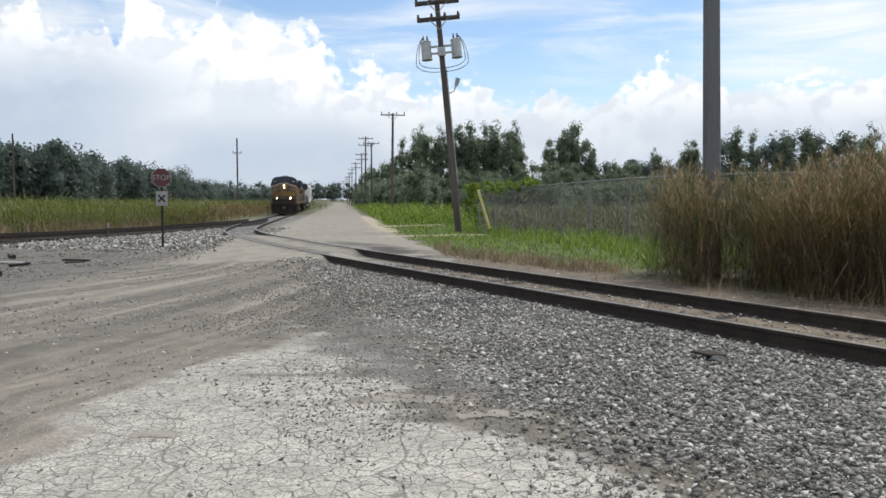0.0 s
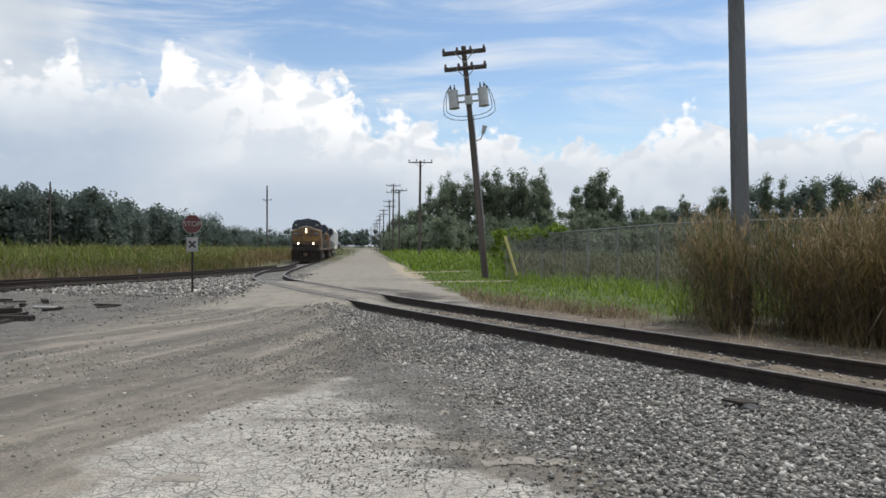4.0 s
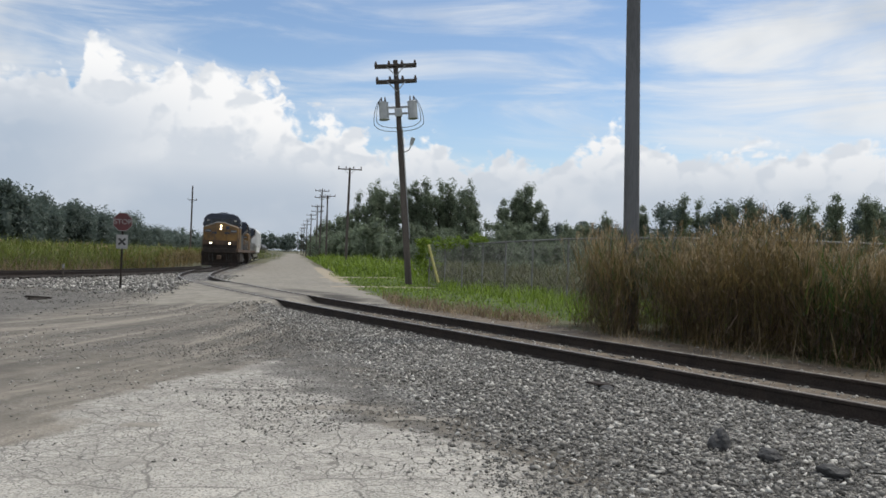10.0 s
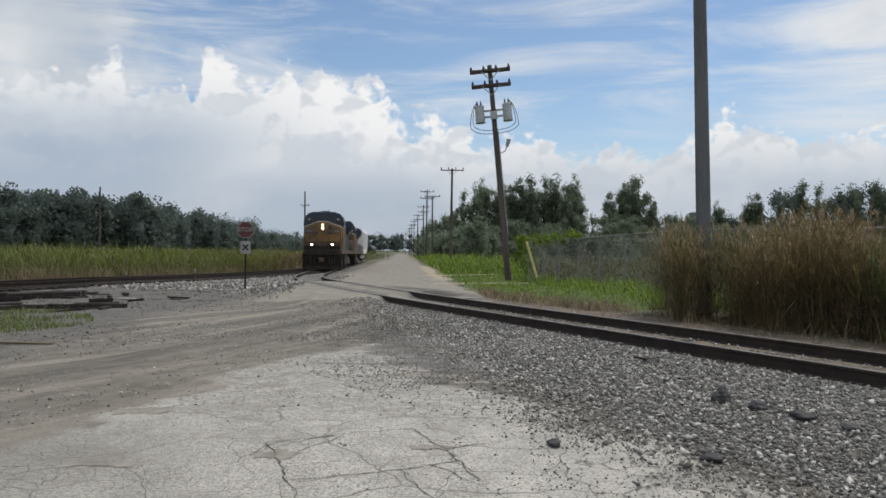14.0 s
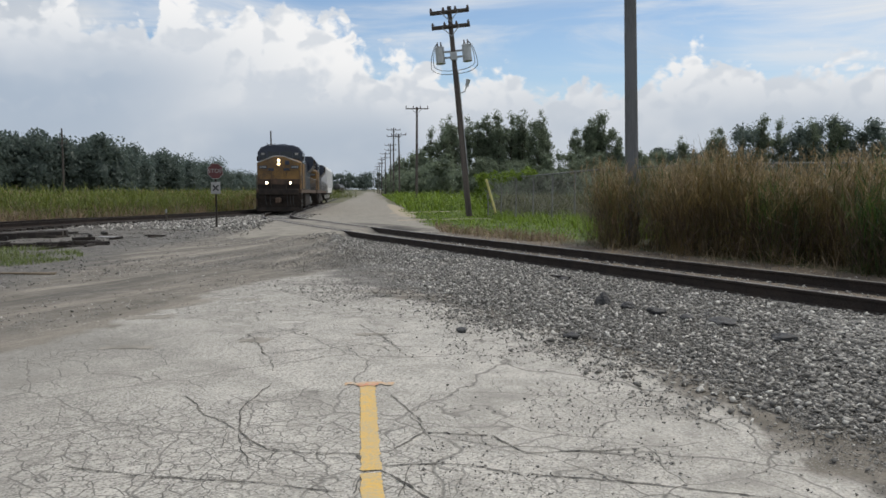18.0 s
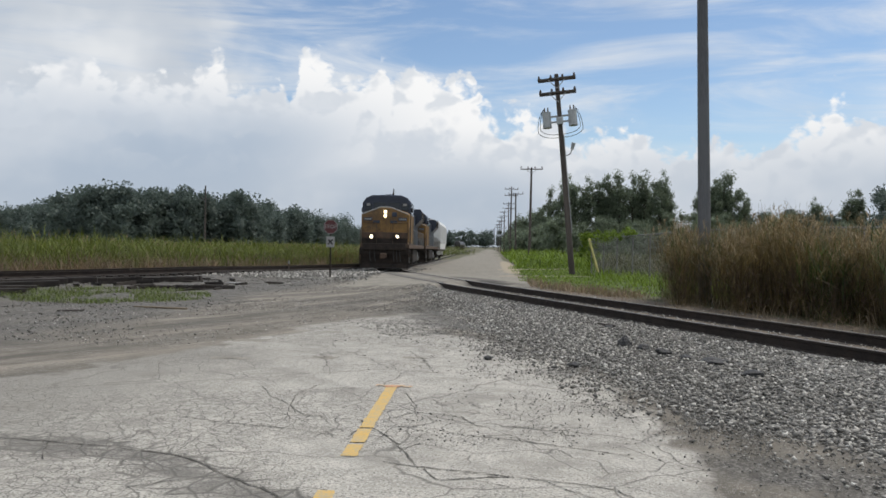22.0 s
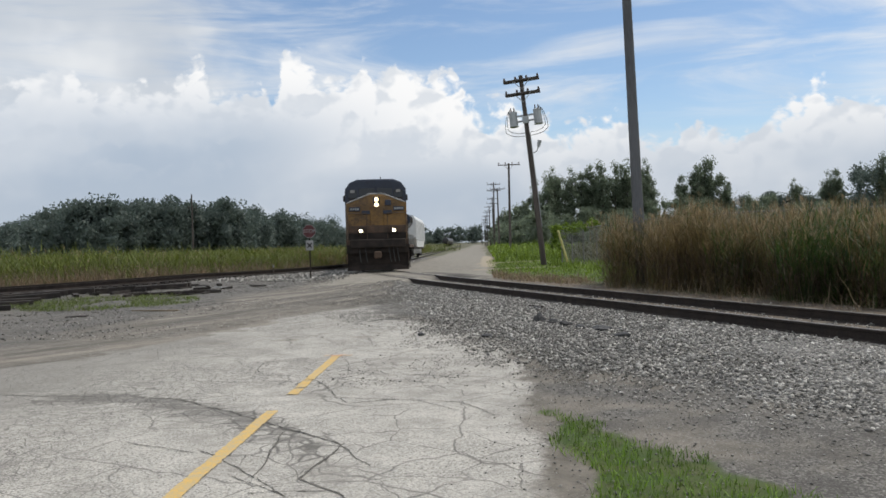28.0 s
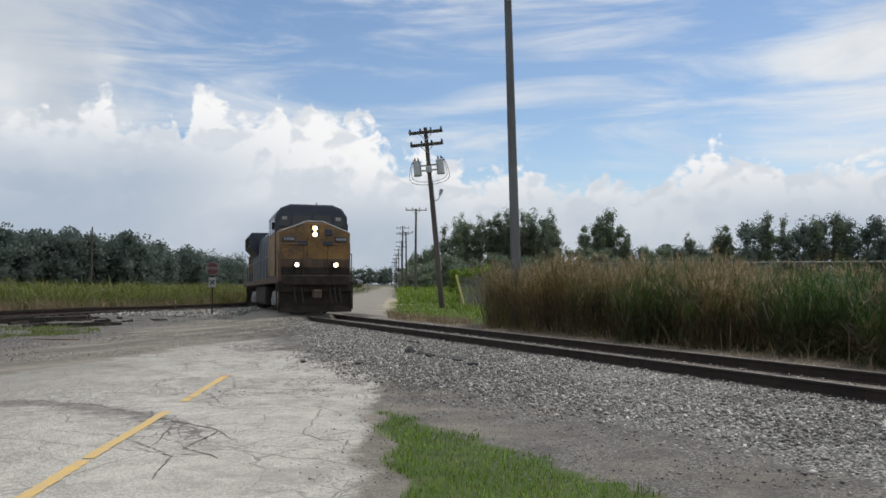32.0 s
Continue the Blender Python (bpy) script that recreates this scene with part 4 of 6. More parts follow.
    for s in (-1, 1):
        for x0, x1 in ((6.85, 7.6), (7.75, 8.6), (8.8, 9.35)):
            bm = box(B(), x0, s * 1.54 - 0.01, 3.45, x1, s * 1.54 + 0.01, 4.1, bevel=0.005)
            P("side_window", bm, M_GLASS)
        bm = box(B(), 9.1, s * 1.55, 3.6, 9.2, s * 1.64, 3.9, bevel=0.02)
        P("mirror", bm, M_UNDER)
        bm = box(B(), 9.56, s * 1.15 - 0.12, 4.0, 9.6, s * 1.15 + 0.1, 4.14)
        P("sun_visor", bm, M_SIGNWHITE, "pale visor behind the windshield")
    bm = B()
    box(bm, 7.0, -0.5, 4.66, 8.4, 0.5, 4.78, bevel=0.05)
    cyl(bm, (8.9, 0.3, 4.66), (8.9, 0.3, 4.84), 0.02, None, 6)
    P("roof_unit", bm, M_BLUE)
    for k in range(3):
        P("horn", cyl(B(), (6.9, -0.2 + 0.2 * k, 4.82), (7.35, -0.2 + 0.2 * k, 4.82), 0.03, 0.08, 10), M_UNDER)
    # hood and radiator
    sec = [(-0.98, 1.6), (0.98, 1.6), (0.98, 4.0), (0.7, 4.3), (-0.7, 4.3), (-0.98, 4.0)]
    P("hood", prism(B(), sec, -10.4, 6.6, "x"), M_BLUE, "dark blue engine hood")
    sec = [(-1.0, 3.2), (1.0, 3.2), (1.5, 3.75), (1.5, 4.42), (1.38, 4.6), (-1.38, 4.6), (-1.5, 4.42), (-1.5, 3.75)]
    P("radiator", prism(B(), sec, -10.2, -5.9, "x"), M_BLUE, "flared radiator housing")
    for k in range(14):
        for s in (-1, 1):
            P("radiator_slat", box(B(), -10.0 + 0.29 * k, s * 1.505 - 0.01, 3.8, -9.85 + 0.29 * k, s * 1.505 + 0.02, 4.4), M_UNDER)
    for k in range(9):
        for s in (-1, 1):
            bm = box(B(), -5.4 + 1.3 * k, s * 0.99 - 0.01, 1.75, -4.25 + 1.3 * k, s * 0.99 + 0.02, 3.7, bevel=0.01)
            P("hood_door", bm, M_BLUE)
    bm = box(B(), 0.6, -0.45, 4.28, 1.9, 0.45, 4.55, bevel=0.05)
    P("exhaust_stack", bm, M_UNDER)
    for s in (-1, 1):
        bm = B()
        xs = [-10.6 + 1.9 * k for k in range(10)]
        for x in xs:
            if x < 6.5:
                bar(bm, (x, s * 1.48, 1.6), (x, s * 1.48, 2.6), 0.018)
        bar(bm, (-10.6, s * 1.48, 2.6), (6.4, s * 1.48, 2.6), 0.02)
        P("side_handrail", bm, M_LGREY)
        bm = B()
        tube(bm, [(10.68, s * 1.5, 0.5), (10.68, s * 1.5, 2.5), (9.9, s * 1.5, 2.6)], 0.02)
        tube(bm, [(10.72, s * 0.5, 1.6), (10.72, s * 0.5, 2.9), (10.72, s * 1.42, 2.9), (10.72, s * 1.42, 1.6)], 0.02)
        P("front_handrail", bm, M_SILL)
    for x in (6.55, -6.55):
        bogie(top, x, (-1.95, 0.0, 1.95), M_LGREY)
    return top


def hopper_car():
    top = new("covered_hopper_car")
    sec = [(-1.5, 1.25), (1.5, 1.25), (1.55, 2.2), (1.55, 4.0), (1.3, 4.45), (0.6, 4.65), (-0.6, 4.65), (-1.3, 4.45), (-1.55, 4.0), (-1.55, 2.2)]
    bm = prism(B(), sec, -7.4, 7.4, "x")
    for v in bm.verts:
        if v.co.z < 2:
            v.co.x *= 0.78
    part("body", bm, M_WHITE, top, "white curved hopper body")
    for k in range(15):
        for s in (-1, 1):
            bm = box(B(), -7.2 + 1.02 * k, s * 1.57 - 0.03, 1.9, -7.1 + 1.02 * k, s * 1.57 + 0.03, 4.0)
            part("side_rib", bm, M_WHITE, top)
    for k in range(4):
        x = -5.1 + 3.4 * k
        bm = prism(B(), [(x - 1.4, 1.6), (x + 1.4, 1.6), (x + 0.4, 0.55), (x - 0.4, 0.55)], -1.2, 1.2, "y")
        part("discharge_hopper", bm, M_WHITE, top)
    bm = box(B(), -8.3, -1.4, 1.05, 8.3, 1.4, 1.27, bevel=0.02)
    part("sill", bm, M_UNDER, top)
    bm = B()
    for x in (-8.2, 8.2):
        for k in range(9):
            bar(bm, (x, -1.3, 1.4 + 0.35 * k), (x, -0.85, 1.4 + 0.35 * k), 0.02)
        bar(bm, (x, -1.3, 1.2), (x, -1.3, 4.4), 0.025)
        bar(bm, (x, -0.85, 1.2), (x, -0.85, 4.4), 0.025)
        bar(bm, (x, -0.85, 4.4), (math.copysign(7.2, x), -0.85, 4.55), 0.025)
    part("end_ladder", bm, M_WHITE, top)
    bm = box(B(), -7.2, -0.35, 4.66, 7.2, 0.35, 4.76)
    part("roof_walk", bm, M_GALV, top)
    for x in (6.3, -6.3):
        bogie(top, x, (-0.9, 0.9), M_UNDER)
    return top


def tank_car():
    top = new("tank_car")
    bm = cyl(B(), (-6.8, 0, 2.55), (6.8, 0, 2.55), 1.45, None, 28)
    for s in (-1, 1):
        bmesh.ops.create_uvsphere(bm, u_segments=28, v_segments=10, radius=1.45, matrix=Matrix.Translation((s * 6.8, 0, 2.55)) @ Matrix.Diagonal((0.35, 1, 1, 1)))
    part("tank", bm, M_TANK, top, smooth=False)
    bm = cyl(B(), (0, 0, 3.9), (0, 0, 4.35), 0.45, None, 16)
    part("dome", bm, M_TANK, top)
    bm = box(B(), -7.6, -1.3, 0.95, 7.6, 1.3, 1.12)
    part("sill", bm, M_UNDER, top)
    bm = B()
    for s in (-1, 1):
        bar(bm, (-6.5, s * 1.1, 3.6), (6.5, s * 1.1, 3.6), 0.05)
    box(bm, -6.6, -0.5, 4.0, 6.6, 0.5, 4.06)
    part("walkway", bm, M_LGREY, top)
    for x in (5.7, -5.7):
        bogie(top, x, (-0.9, 0.9), M_UNDER)
    return top


loco_a = tagged(locomotive(), "yellow and dark blue diesel locomotive with lit headlights", "locomotive", "train")
loco_a.scale = (0.94, 0.94, 0.94)
loco_b = copy_thing(loco_a, pose(0, 0, 0))
tagged(loco_b, "trailing dark blue diesel locomotive coupled behind the first", "locomotive", "train")
for o in loco_b.children_recursive:
    if o.type == "MESH" and o.data.materials[0] in (M_LAMP, M_DITCH):
        o.data = o.data.copy()
        o.data.materials[0] = M_GLASS
        tagged(o, "unlit lamp glass")
hopper = tagged(hopper_car(), "white covered hopper car behind the locomotives", "freight car", "train")

# distance travelled by the front of the train, from places it passes
FRONT = [(0, 88), (2, 83.6), (6, 72.5), (9, 64), (13, 54), (16, 47.5), (19, 41.6), (20, 39.7), (23, 34.6), (26, 28.6), (29, 22.9), (30.5, 20.3), (32, 17.9)]
_ys = BR[::-1, 1]
_ss = BR_S[::-1]


def s_front(t):
    f = np.array(FRONT, float)
    # a smooth cubic through the places
    c = np.polyfit(f[:, 0], [np.interp(y, _ys, _ss) for y in f[:, 1]], 3)
    return float(np.polyval(c, t))


def track_point(s):
    x, y = np.interp(s, BR_S, BR[:, 0]), np.interp(s, BR_S, BR[:, 1])
    return Vector((x, y, float(rail_z(y))))


def car_pose(s_mid, half):
    a, b = track_point(s_mid - half), track_point(s_mid + half)
    d = (b - a).normalized()
    m = (a + b) / 2
    return pose(m.x, m.y, m.z, 0, -math.degrees(math.asin(d.z)), math.degrees(math.atan2(d.y, d.x)))


# a cut of tank cars standing far off, on a line beside the main
tank = tagged(tank_car(), "black tank car standing in a far-off cut", "tank car", "tank cars")
for k in range(5):
    y = 350 + 16.5 * k
    x = -0.14 * (y - 200) - 33.5 - 6.5
    m = pose(x, y, float(rail_z(y)), 0, 0, math.degrees(math.atan2(-1, 0.14)))
    if k == 0:
        tank.matrix_basis = m
    else:
        copy_thing(tank, m)


# ---- poles ----
def utility_pole(name, base, top, r0, r1, arms, label, material, twin=True):
    """arms: (height share, half length, insulators). Built upright from its base, then leant."""
    ob = new(name)
    h = (Vector(top) - Vector(base)).length
    bm = B()
    cyl(bm, (0, 0, -0.5), (0, 0, h), r0, r1, 14)
    part("shaft", bm, material, ob)
    for share, half, pins in arms:
        z = share * h
        bm = B()
        for s in ((-1, 1) if twin else (1,)):
            box(bm, -half, s * (r1 + 0.06) - 0.045, z - 0.06, half, s * (r1 + 0.06) + 0.045, z + 0.06, bevel=0.01)
        arm = part("crossarm", bm, material, ob)
        bm = B()
        for s in (-1, 1):
            bar(bm, (s * half * 0.45, -(r1 + 0.1), z - 0.05), (0, -(r1 + 0.03), z - 0.6), 0.025)
        part("brace", bm, M_GALV, arm)
        for k in range(pins):
            x = -half * 0.93 + k * half * 1.86 / max(1, pins - 1)
            bm = cyl(B(), (x, 0, z + 0.05), (x, 0, z + 0.16), 0.03, None, 8)
            cyl(bm, (x, 0, z + 0.14), (x, 0, z + 0.3), 0.085, 0.045, 10)
            part("insulator", bm, M_PORC, arm)
    d = (Vector(top) - Vector(base)).normalized()
    ob.matrix_basis = Matrix.Translation(base) @ Vector((0, 0, 1)).rotation_difference(d).to_matrix().to_4x4()
    return tagged(ob, label, "utility pole")


def gz(x, y):
    return float(ground_z(x, y))


near_pole = utility_pole("utility_pole", (5.22, 14.3, gz(5.22, 14.3)), (4.94, 14.3, 11.6), 0.175, 0.12, [(0.985, 1.15, 4)], "tall grey wooden utility pole standing in dry reeds", M_POLE)
p2 = utility_pole("utility_pole", (0.98, 40.0, gz(0.98, 40)), (-0.2, 40.7, 12.0), 0.19, 0.13, [(0.975, 1.15, 4), (0.905, 1.12, 4)], "leaning wooden utility pole carrying two transformers", M_POLE_DARK)


def transformer_set(pole):
    for s in (-1, 1):
        x = s * 0.78
        bm = cyl(B(), (x, -0.1, 9.05), (x, -0.1, 9.95), 0.26, None, 20)
        cyl(bm, (x, -0.1, 9.95), (x, -0.1, 10.0), 0.28, 0.2, 20)
        cyl(bm, (x, -0.1, 9.02), (x, -0.1, 9.06), 0.28, 0.28, 20)
        tr = part("transformer", bm, M_TRANSF, pole, "grey transformer can")
        for dx in (-0.1, 0.1):
            bm = cyl(B(), (x + dx, -0.1, 10.0), (x + dx, -0.1, 10.28), 0.06, 0.03, 10)
            part("bushing", bm, M_PORC, tr)
        bm = box(B(), min(0, x), -0.06, 9.3, max(0, x), 0.02, 9.4)
        box(bm, min(0, x), -0.06, 9.65, max(0, x), 0.02, 9.75)
        part("mount", bm, M_GALV, tr)
        bm = B()
        for k, (out, dn) in enumerate(((1.35, 8.35), (1.2, 8.55))):
            pts = []
            for j in range(13):
                u = j / 12
                pts.append((s * (0.9 + (out - 0.9) * math.sin(u * math.pi) ** 0.6 if u < 0.6 else 0.05 + (out - 0.05) * math.sin(u * math.pi) ** 0.8), -0.12, 10.2 - (10.2 - dn) * math.sin(u * math.pi / 2)))
            tube(bm, pts, 0.018, 5)
        part("cable_loop", bm, M_WIRE, pole)
    bm = box(B(), -0.2, -0.3, 9.15, 0.2, -0.14, 9.6, bevel=0.02)
    part("fuse_box", bm, M_TRANSF, pole)
    bm = tube(B(), [(0.1, 0, 7.2), (0.45, -0.05, 7.3), (0.6, -0.1, 7.6)], 0.03)
    lamp = part("lamp_arm", bm, M_GALV, pole)
    bm = cyl(B(), (0.58, -0.1, 7.55), (0.72, -0.14, 7.95), 0.09, 0.13, 12)
    part("flood_lamp", bm, M_TRANSF, lamp)
    bm = tube(B(), [(0.2, -0.1, 2.5), (0.17, -0.1, 8.5)], 0.025, 6)
    part("conduit", bm, M_GALV, pole)


transformer_set(p2)
for k, (x, y, h) in enumerate([(-5.2, 82.7, 10.6), (-11.1, 125, 10.6), (-13.7, 140, 12.8), (-17.1, 168, 11.5), (-23, 210, 11.5), (-29, 252, 11.5), (-35, 295, 11.5), (-41, 338, 11.5), (-53, 420, 11.5)]):
    arms = [(0.985, 1.3, 4)] if k < 2 else [(0.97, 1.3, 4), (0.88, 1.3, 4)]
    r = random.Random(k)
    utility_pole("utility_pole", (x, y, -0.6), (x + r.uniform(-0.15, 0.15), y, h), 0.17, 0.11, arms, "weathered wooden utility pole beside the road", M_POLE_DARK, False)
for x, y, h in [(-36.7, 140, 12.4), (-66, 120, 11.5), (-150, 260, 13)]:
    utility_pole("utility_pole", (x, y, -0.6), (x, y, h), 0.17, 0.12, [(0.8, 0.8, 2)], "bare wooden pole rising from the reed field", M_POLE_DARK, False)


# ---- stop sign ----
def text_bm(body, size, depth=0.004):
    cu = bpy.data.curves.new("lettering", "FONT")
    cu.body, cu.size, cu.align_x, cu.align_y, cu.extrude = body, size, "CENTER", "CENTER", depth
    ob = bpy.data.objects.new("lettering", cu)
    scene.collection.objects.link(ob)
    dg = bpy.context.evaluated_depsgraph_get()
    me = bpy.data.meshes.new_from_object(ob.evaluated_get(dg))
    bpy.data.objects.remove(ob)
    bm = B()
    bm.from_mesh(me)
    return bm


def stop_sign():
    top = new("stop_sign")
    bm = B()
    box(bm, -0.03, 0.01, -0.3, 0.03, 0.05, 2.36)
    part("post", bm, M_UNDER, top, "dark steel channel post")
    oct_ = [(0.305 * math.cos(math.pi / 8 + k * math.pi / 4), 2.1 + 0.305 * math.sin(math.pi / 8 + k * math.pi / 4)) for k in range(8)]
    pl = part("octagon", prism(B(), oct_, -0.004, 0.004, "y"), M_RED, top, "faded red octagonal plate")
    oct2 = [(u * 0.94, 2.1 + (v - 2.1) * 0.94) for u, v in oct_]
    part("white_border", prism(B(), oct_, -0.0065, -0.0045, "y"), M_SIGNWHITE, pl)
    part("red_field", prism(B(), oct2, -0.009, -0.007, "y"), M_RED, pl)
    bm = text_bm("STOP", 0.22)
    bm.transform(Matrix.Translation((0, -0.012, 2.1)) @ Matrix.Rotation(math.pi / 2, 4, "X"))
    part("lettering", bm, M_SIGNWHITE, pl)
    bm = box(B(), -0.17, -0.004, 1.26, 0.17, 0.004, 1.7)
    xp = part("cross_plate", bm, M_SIGNWHITE, top, "white plate with a black cross")
    bm = B()
    for s in (-1, 1):
        box(bm, -0.14, -0.008, -0.03, 0.14, -0.005, 0.03, Matrix.Translation((0, 0, 1.48)) @ Matrix.Rotation(s * radians(45), 4, "Y"))
    part("black_cross", bm, M_BLACK, xp)
    part("lower_bar", box(B(), -0.15, -0.008, 1.28, 0.15, -0.005, 1.31), M_LGREY, xp)
    top.matrix_basis = pose(-8.33, 23.06, gz(-8.33, 23.06), 0, 0, 8)
    tagged(top, "weathered red stop sign on a thin post", "stop sign")


stop_sign()


# ---- vegetation ----
def blades(name, bx, by, bz, length, width, az, lean, bend, material, parent=None, steps=((0.0, 1.0), (0.55, 0.8), (1.0, 0.12))):
    """Many narrow bent blades: arrays of root, length, width, heading, lean and bend in radians."""
    k_ = len(steps)
    n = len(bx)
    bx, by, bz, length, width, az, lean, bend = (np.broadcast_to(np.asarray(v, float), (n,)) for v in (bx, by, bz, length, width, az, lean, bend))
    dirx, diry = np.cos(az), np.sin(az)
    sx, sy = -diry, dirx
    V = np.zeros((n, 2 * k_, 3))
    u0 = np.zeros(n)
    for k, (f, wf) in enumerate(steps):
        out = length * (np.sin(lean) * f + np.sin(lean + bend) * f * f * 0.6)
        up = length * f * np.cos(lean + bend * f * 0.7)
        for j, s in enumerate((-0.5, 0.5)):
            V[:, 2 * k + j, 0] = bx + dirx * out + sx * s * width * wf
            V[:, 2 * k + j, 1] = by + diry * out + sy * s * width * wf
            V[:, 2 * k + j, 2] = bz + up
    i = np.arange(n)[:, None] * 2 * k_
    F = np.concatenate([i + np.array([[2 * j, 2 * j + 1, 2 * j + 3, 2 * j + 2]]) for j in range(k_ - 1)], 0)
    ob = from_arrays(name, V.reshape(-1, 3), F, material)
    if parent:
        ob.parent = parent
    return ob


RNG = np.random.default_rng(7)


def reeds(name, pts, hmin, hmax, leaves, material, plume_share, label, leaf_w=0.016, plume_mat=None, dead=0, low=0.1):
    """A stand of reeds: stalks with drooping leaves, some with a plume."""
    n = len(pts)
    x, y = pts[:, 0], pts[:, 1]
    z = ground_z(x, y) - 0.03
    h = RNG.uniform(hmin, hmax, n) * (1 + 0.24 * nz(x, y, 0.55, 3.0) + 0.12 * nz(x, y, 1.9, 7.0)) * np.where(x > 1, 0.78 + 0.22 * smoothstep(3.0, 10.0, y), 1.0) * np.where((x > 1) & (y < 17), 0.9, 1.0)
    az, ln = RNG.uniform(0, 6.283, n), np.abs(RNG.normal(0, 0.14, n))
    X, Y, Z, L, W, A, LE, BE = [x], [y], [z], [h], [np.full(n, leaf_w * 0.5)], [az], [ln], [RNG.uniform(0, 0.25, n)]
    for k in range(leaves):
        f = RNG.uniform(low, 0.94, n)
        X.append(x + np.cos(az) * np.sin(ln) * h * f)
        Y.append(y + np.sin(az) * np.sin(ln) * h * f)
        Z.append(z + h * f * np.cos(ln))
        L.append(RNG.uniform(0.3, 0.65, n) * (0.5 + 0.5 * h / hmax))
        W.append(RNG.uniform(0.7, 1.2, n) * leaf_w)
        A.append(RNG.uniform(0, 6.283, n))
        LE.append(np.abs(RNG.normal(0.42, 0.26, n)))
        BE.append(RNG.uniform(0.0, 0.6, n))
    top = tagged(blades(name, *[np.concatenate(v) for v in (X, Y, Z, L, W, A, LE, BE)], material, None, ((0.0, 1.0), (1.0, 0.2))), label, "reeds", kind="stuff")
    # dead leaves low down; their dark brown also carries the stand's shaded foot
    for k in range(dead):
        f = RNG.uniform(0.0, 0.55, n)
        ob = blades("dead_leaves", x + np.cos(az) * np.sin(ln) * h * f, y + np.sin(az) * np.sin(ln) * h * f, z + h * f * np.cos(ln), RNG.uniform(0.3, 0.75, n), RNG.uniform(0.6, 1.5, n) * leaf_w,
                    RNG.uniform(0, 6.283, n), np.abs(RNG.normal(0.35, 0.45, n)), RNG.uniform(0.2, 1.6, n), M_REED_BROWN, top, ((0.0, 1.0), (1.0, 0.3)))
        tagged(ob, "brown dead leaves that darken the lower stalks")
    sel = RNG.random(n) < plume_share
    if plume_share and sel.any():
        m = int(sel.sum())
        px, py, pz = (x + np.cos(az) * np.sin(ln) * h)[sel], (y + np.sin(az) * np.sin(ln) * h)[sel], (z + h * 0.95)[sel]
        rep = 10
        q = lambda v: np.repeat(v, rep)
        blades("plume", q(px) + RNG.normal(0, 0.012, m * rep), q(py) + RNG.normal(0, 0.012, m * rep), q(pz) + RNG.uniform(-0.05, 0.12, m * rep),
               RNG.uniform(0.07, 0.18, m * rep), 0.01, RNG.uniform(0, 6.28, m * rep), RNG.uniform(0.05, 0.7, m * rep), 0.6, plume_mat or M_PLUME, top)
    return top


def scatter(n, fx, fy, keep):
    x, y = RNG.uniform(*fx, n), RNG.uniform(*fy, n)
    k = keep(x, y)
    return np.stack([x[k], y[k]], 1)


def side_of(x, y):
    """Metres beyond the branch track's centre line, square to it."""
    return ((x + 2.25) + 0.585 * (y - 18.7)) * 0.863


def nz(x, y, s, o=0.0):
    return np.array([noise.noise((a * s + o, b * s, o)) for a, b in zip(x, y)])


# tall reeds beyond the branch track: dry in front and towards the road, green behind
def tan_zone(x, y):
    d = side_of(x, y)
    return (d > 2.9 + 0.45 * np.sin(x * 1.9) * np.sin(y * 2.3 + 1)) & (d < 9.5) & (y < 14.7 + 0.4 * np.sin(x * 3)) & (y > -14)


p = np.concatenate([scatter(150000, (2, 24), (-14, 17), lambda x, y: tan_zone(x, y) & (side_of(x, y) < 4.9)), scatter(62000, (2, 26), (-14, 17), lambda x, y: tan_zone(x, y) & (side_of(x, y) >= 4.9))])
# few stalks stand right before the pole
before = (p[:, 0] > 5.22 - 0.36 * (14.3 - p[:, 1]) - 0.1) & (p[:, 0] < 5.35) & (p[:, 1] > 10.8) & (p[:, 1] < 14.5)
p = p[~before | (RNG.random(len(p)) < 0.38)]
d = side_of(p[:, 0], p[:, 1])
dry = (nz(p[:, 0], p[:, 1], 0.5) * 1.5 + 0.12 + 0.8 * smoothstep(5.5, 9.5, p[:, 1]) - 0.04 * (d - 2.9)) > RNG.uniform(0, 1, len(p))
q = p[dry]
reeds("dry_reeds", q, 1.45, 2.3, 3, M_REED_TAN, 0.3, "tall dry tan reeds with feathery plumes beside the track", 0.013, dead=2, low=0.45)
q = p[~dry]
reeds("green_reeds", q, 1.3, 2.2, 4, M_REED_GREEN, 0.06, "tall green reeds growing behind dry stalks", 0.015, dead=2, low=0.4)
p = scatter(9000, (6, 60), (-10, 34), lambda x, y: (side_of(x, y) > 9.5) & (side_of(x, y) < 30) & (y < 13.5 + 0.2 * (x - 6)))
reeds("green_reeds", p, 1.2, 2.1, 4, M_REED_GREEN, 0.05, "green reeds filling the lot behind the track", 0.06)
# low broken stalks along the foot of the reeds
p = scatter(34000, (1, 24), (-14, 19), lambda x, y: (side_of(x, y) + 0.35 * np.sin(x * 5) > 1.9) & (side_of(x, y) < 3.3))
blades_ob = blades("dead_stalks", p[:, 0], p[:, 1], ground_z(p[:, 0], p[:, 1]), RNG.uniform(0.1, 0.32, len(p)) * np.where(RNG.random(len(p)) < 0.1, 3.0, 1.0), 0.009, RNG.uniform(0, 6.28, len(p)), RNG.uniform(0.0, 1.3, len(p)), 0.3, M_STRAW)
p = scatter(22000, (1, 24), (-14, 17), lambda x, y: (side_of(x, y) > 2.3) & (side_of(x, y) < 3.3) & (np.sin(x * 2.3) * np.sin(y * 1.9 + x) > 0.05))
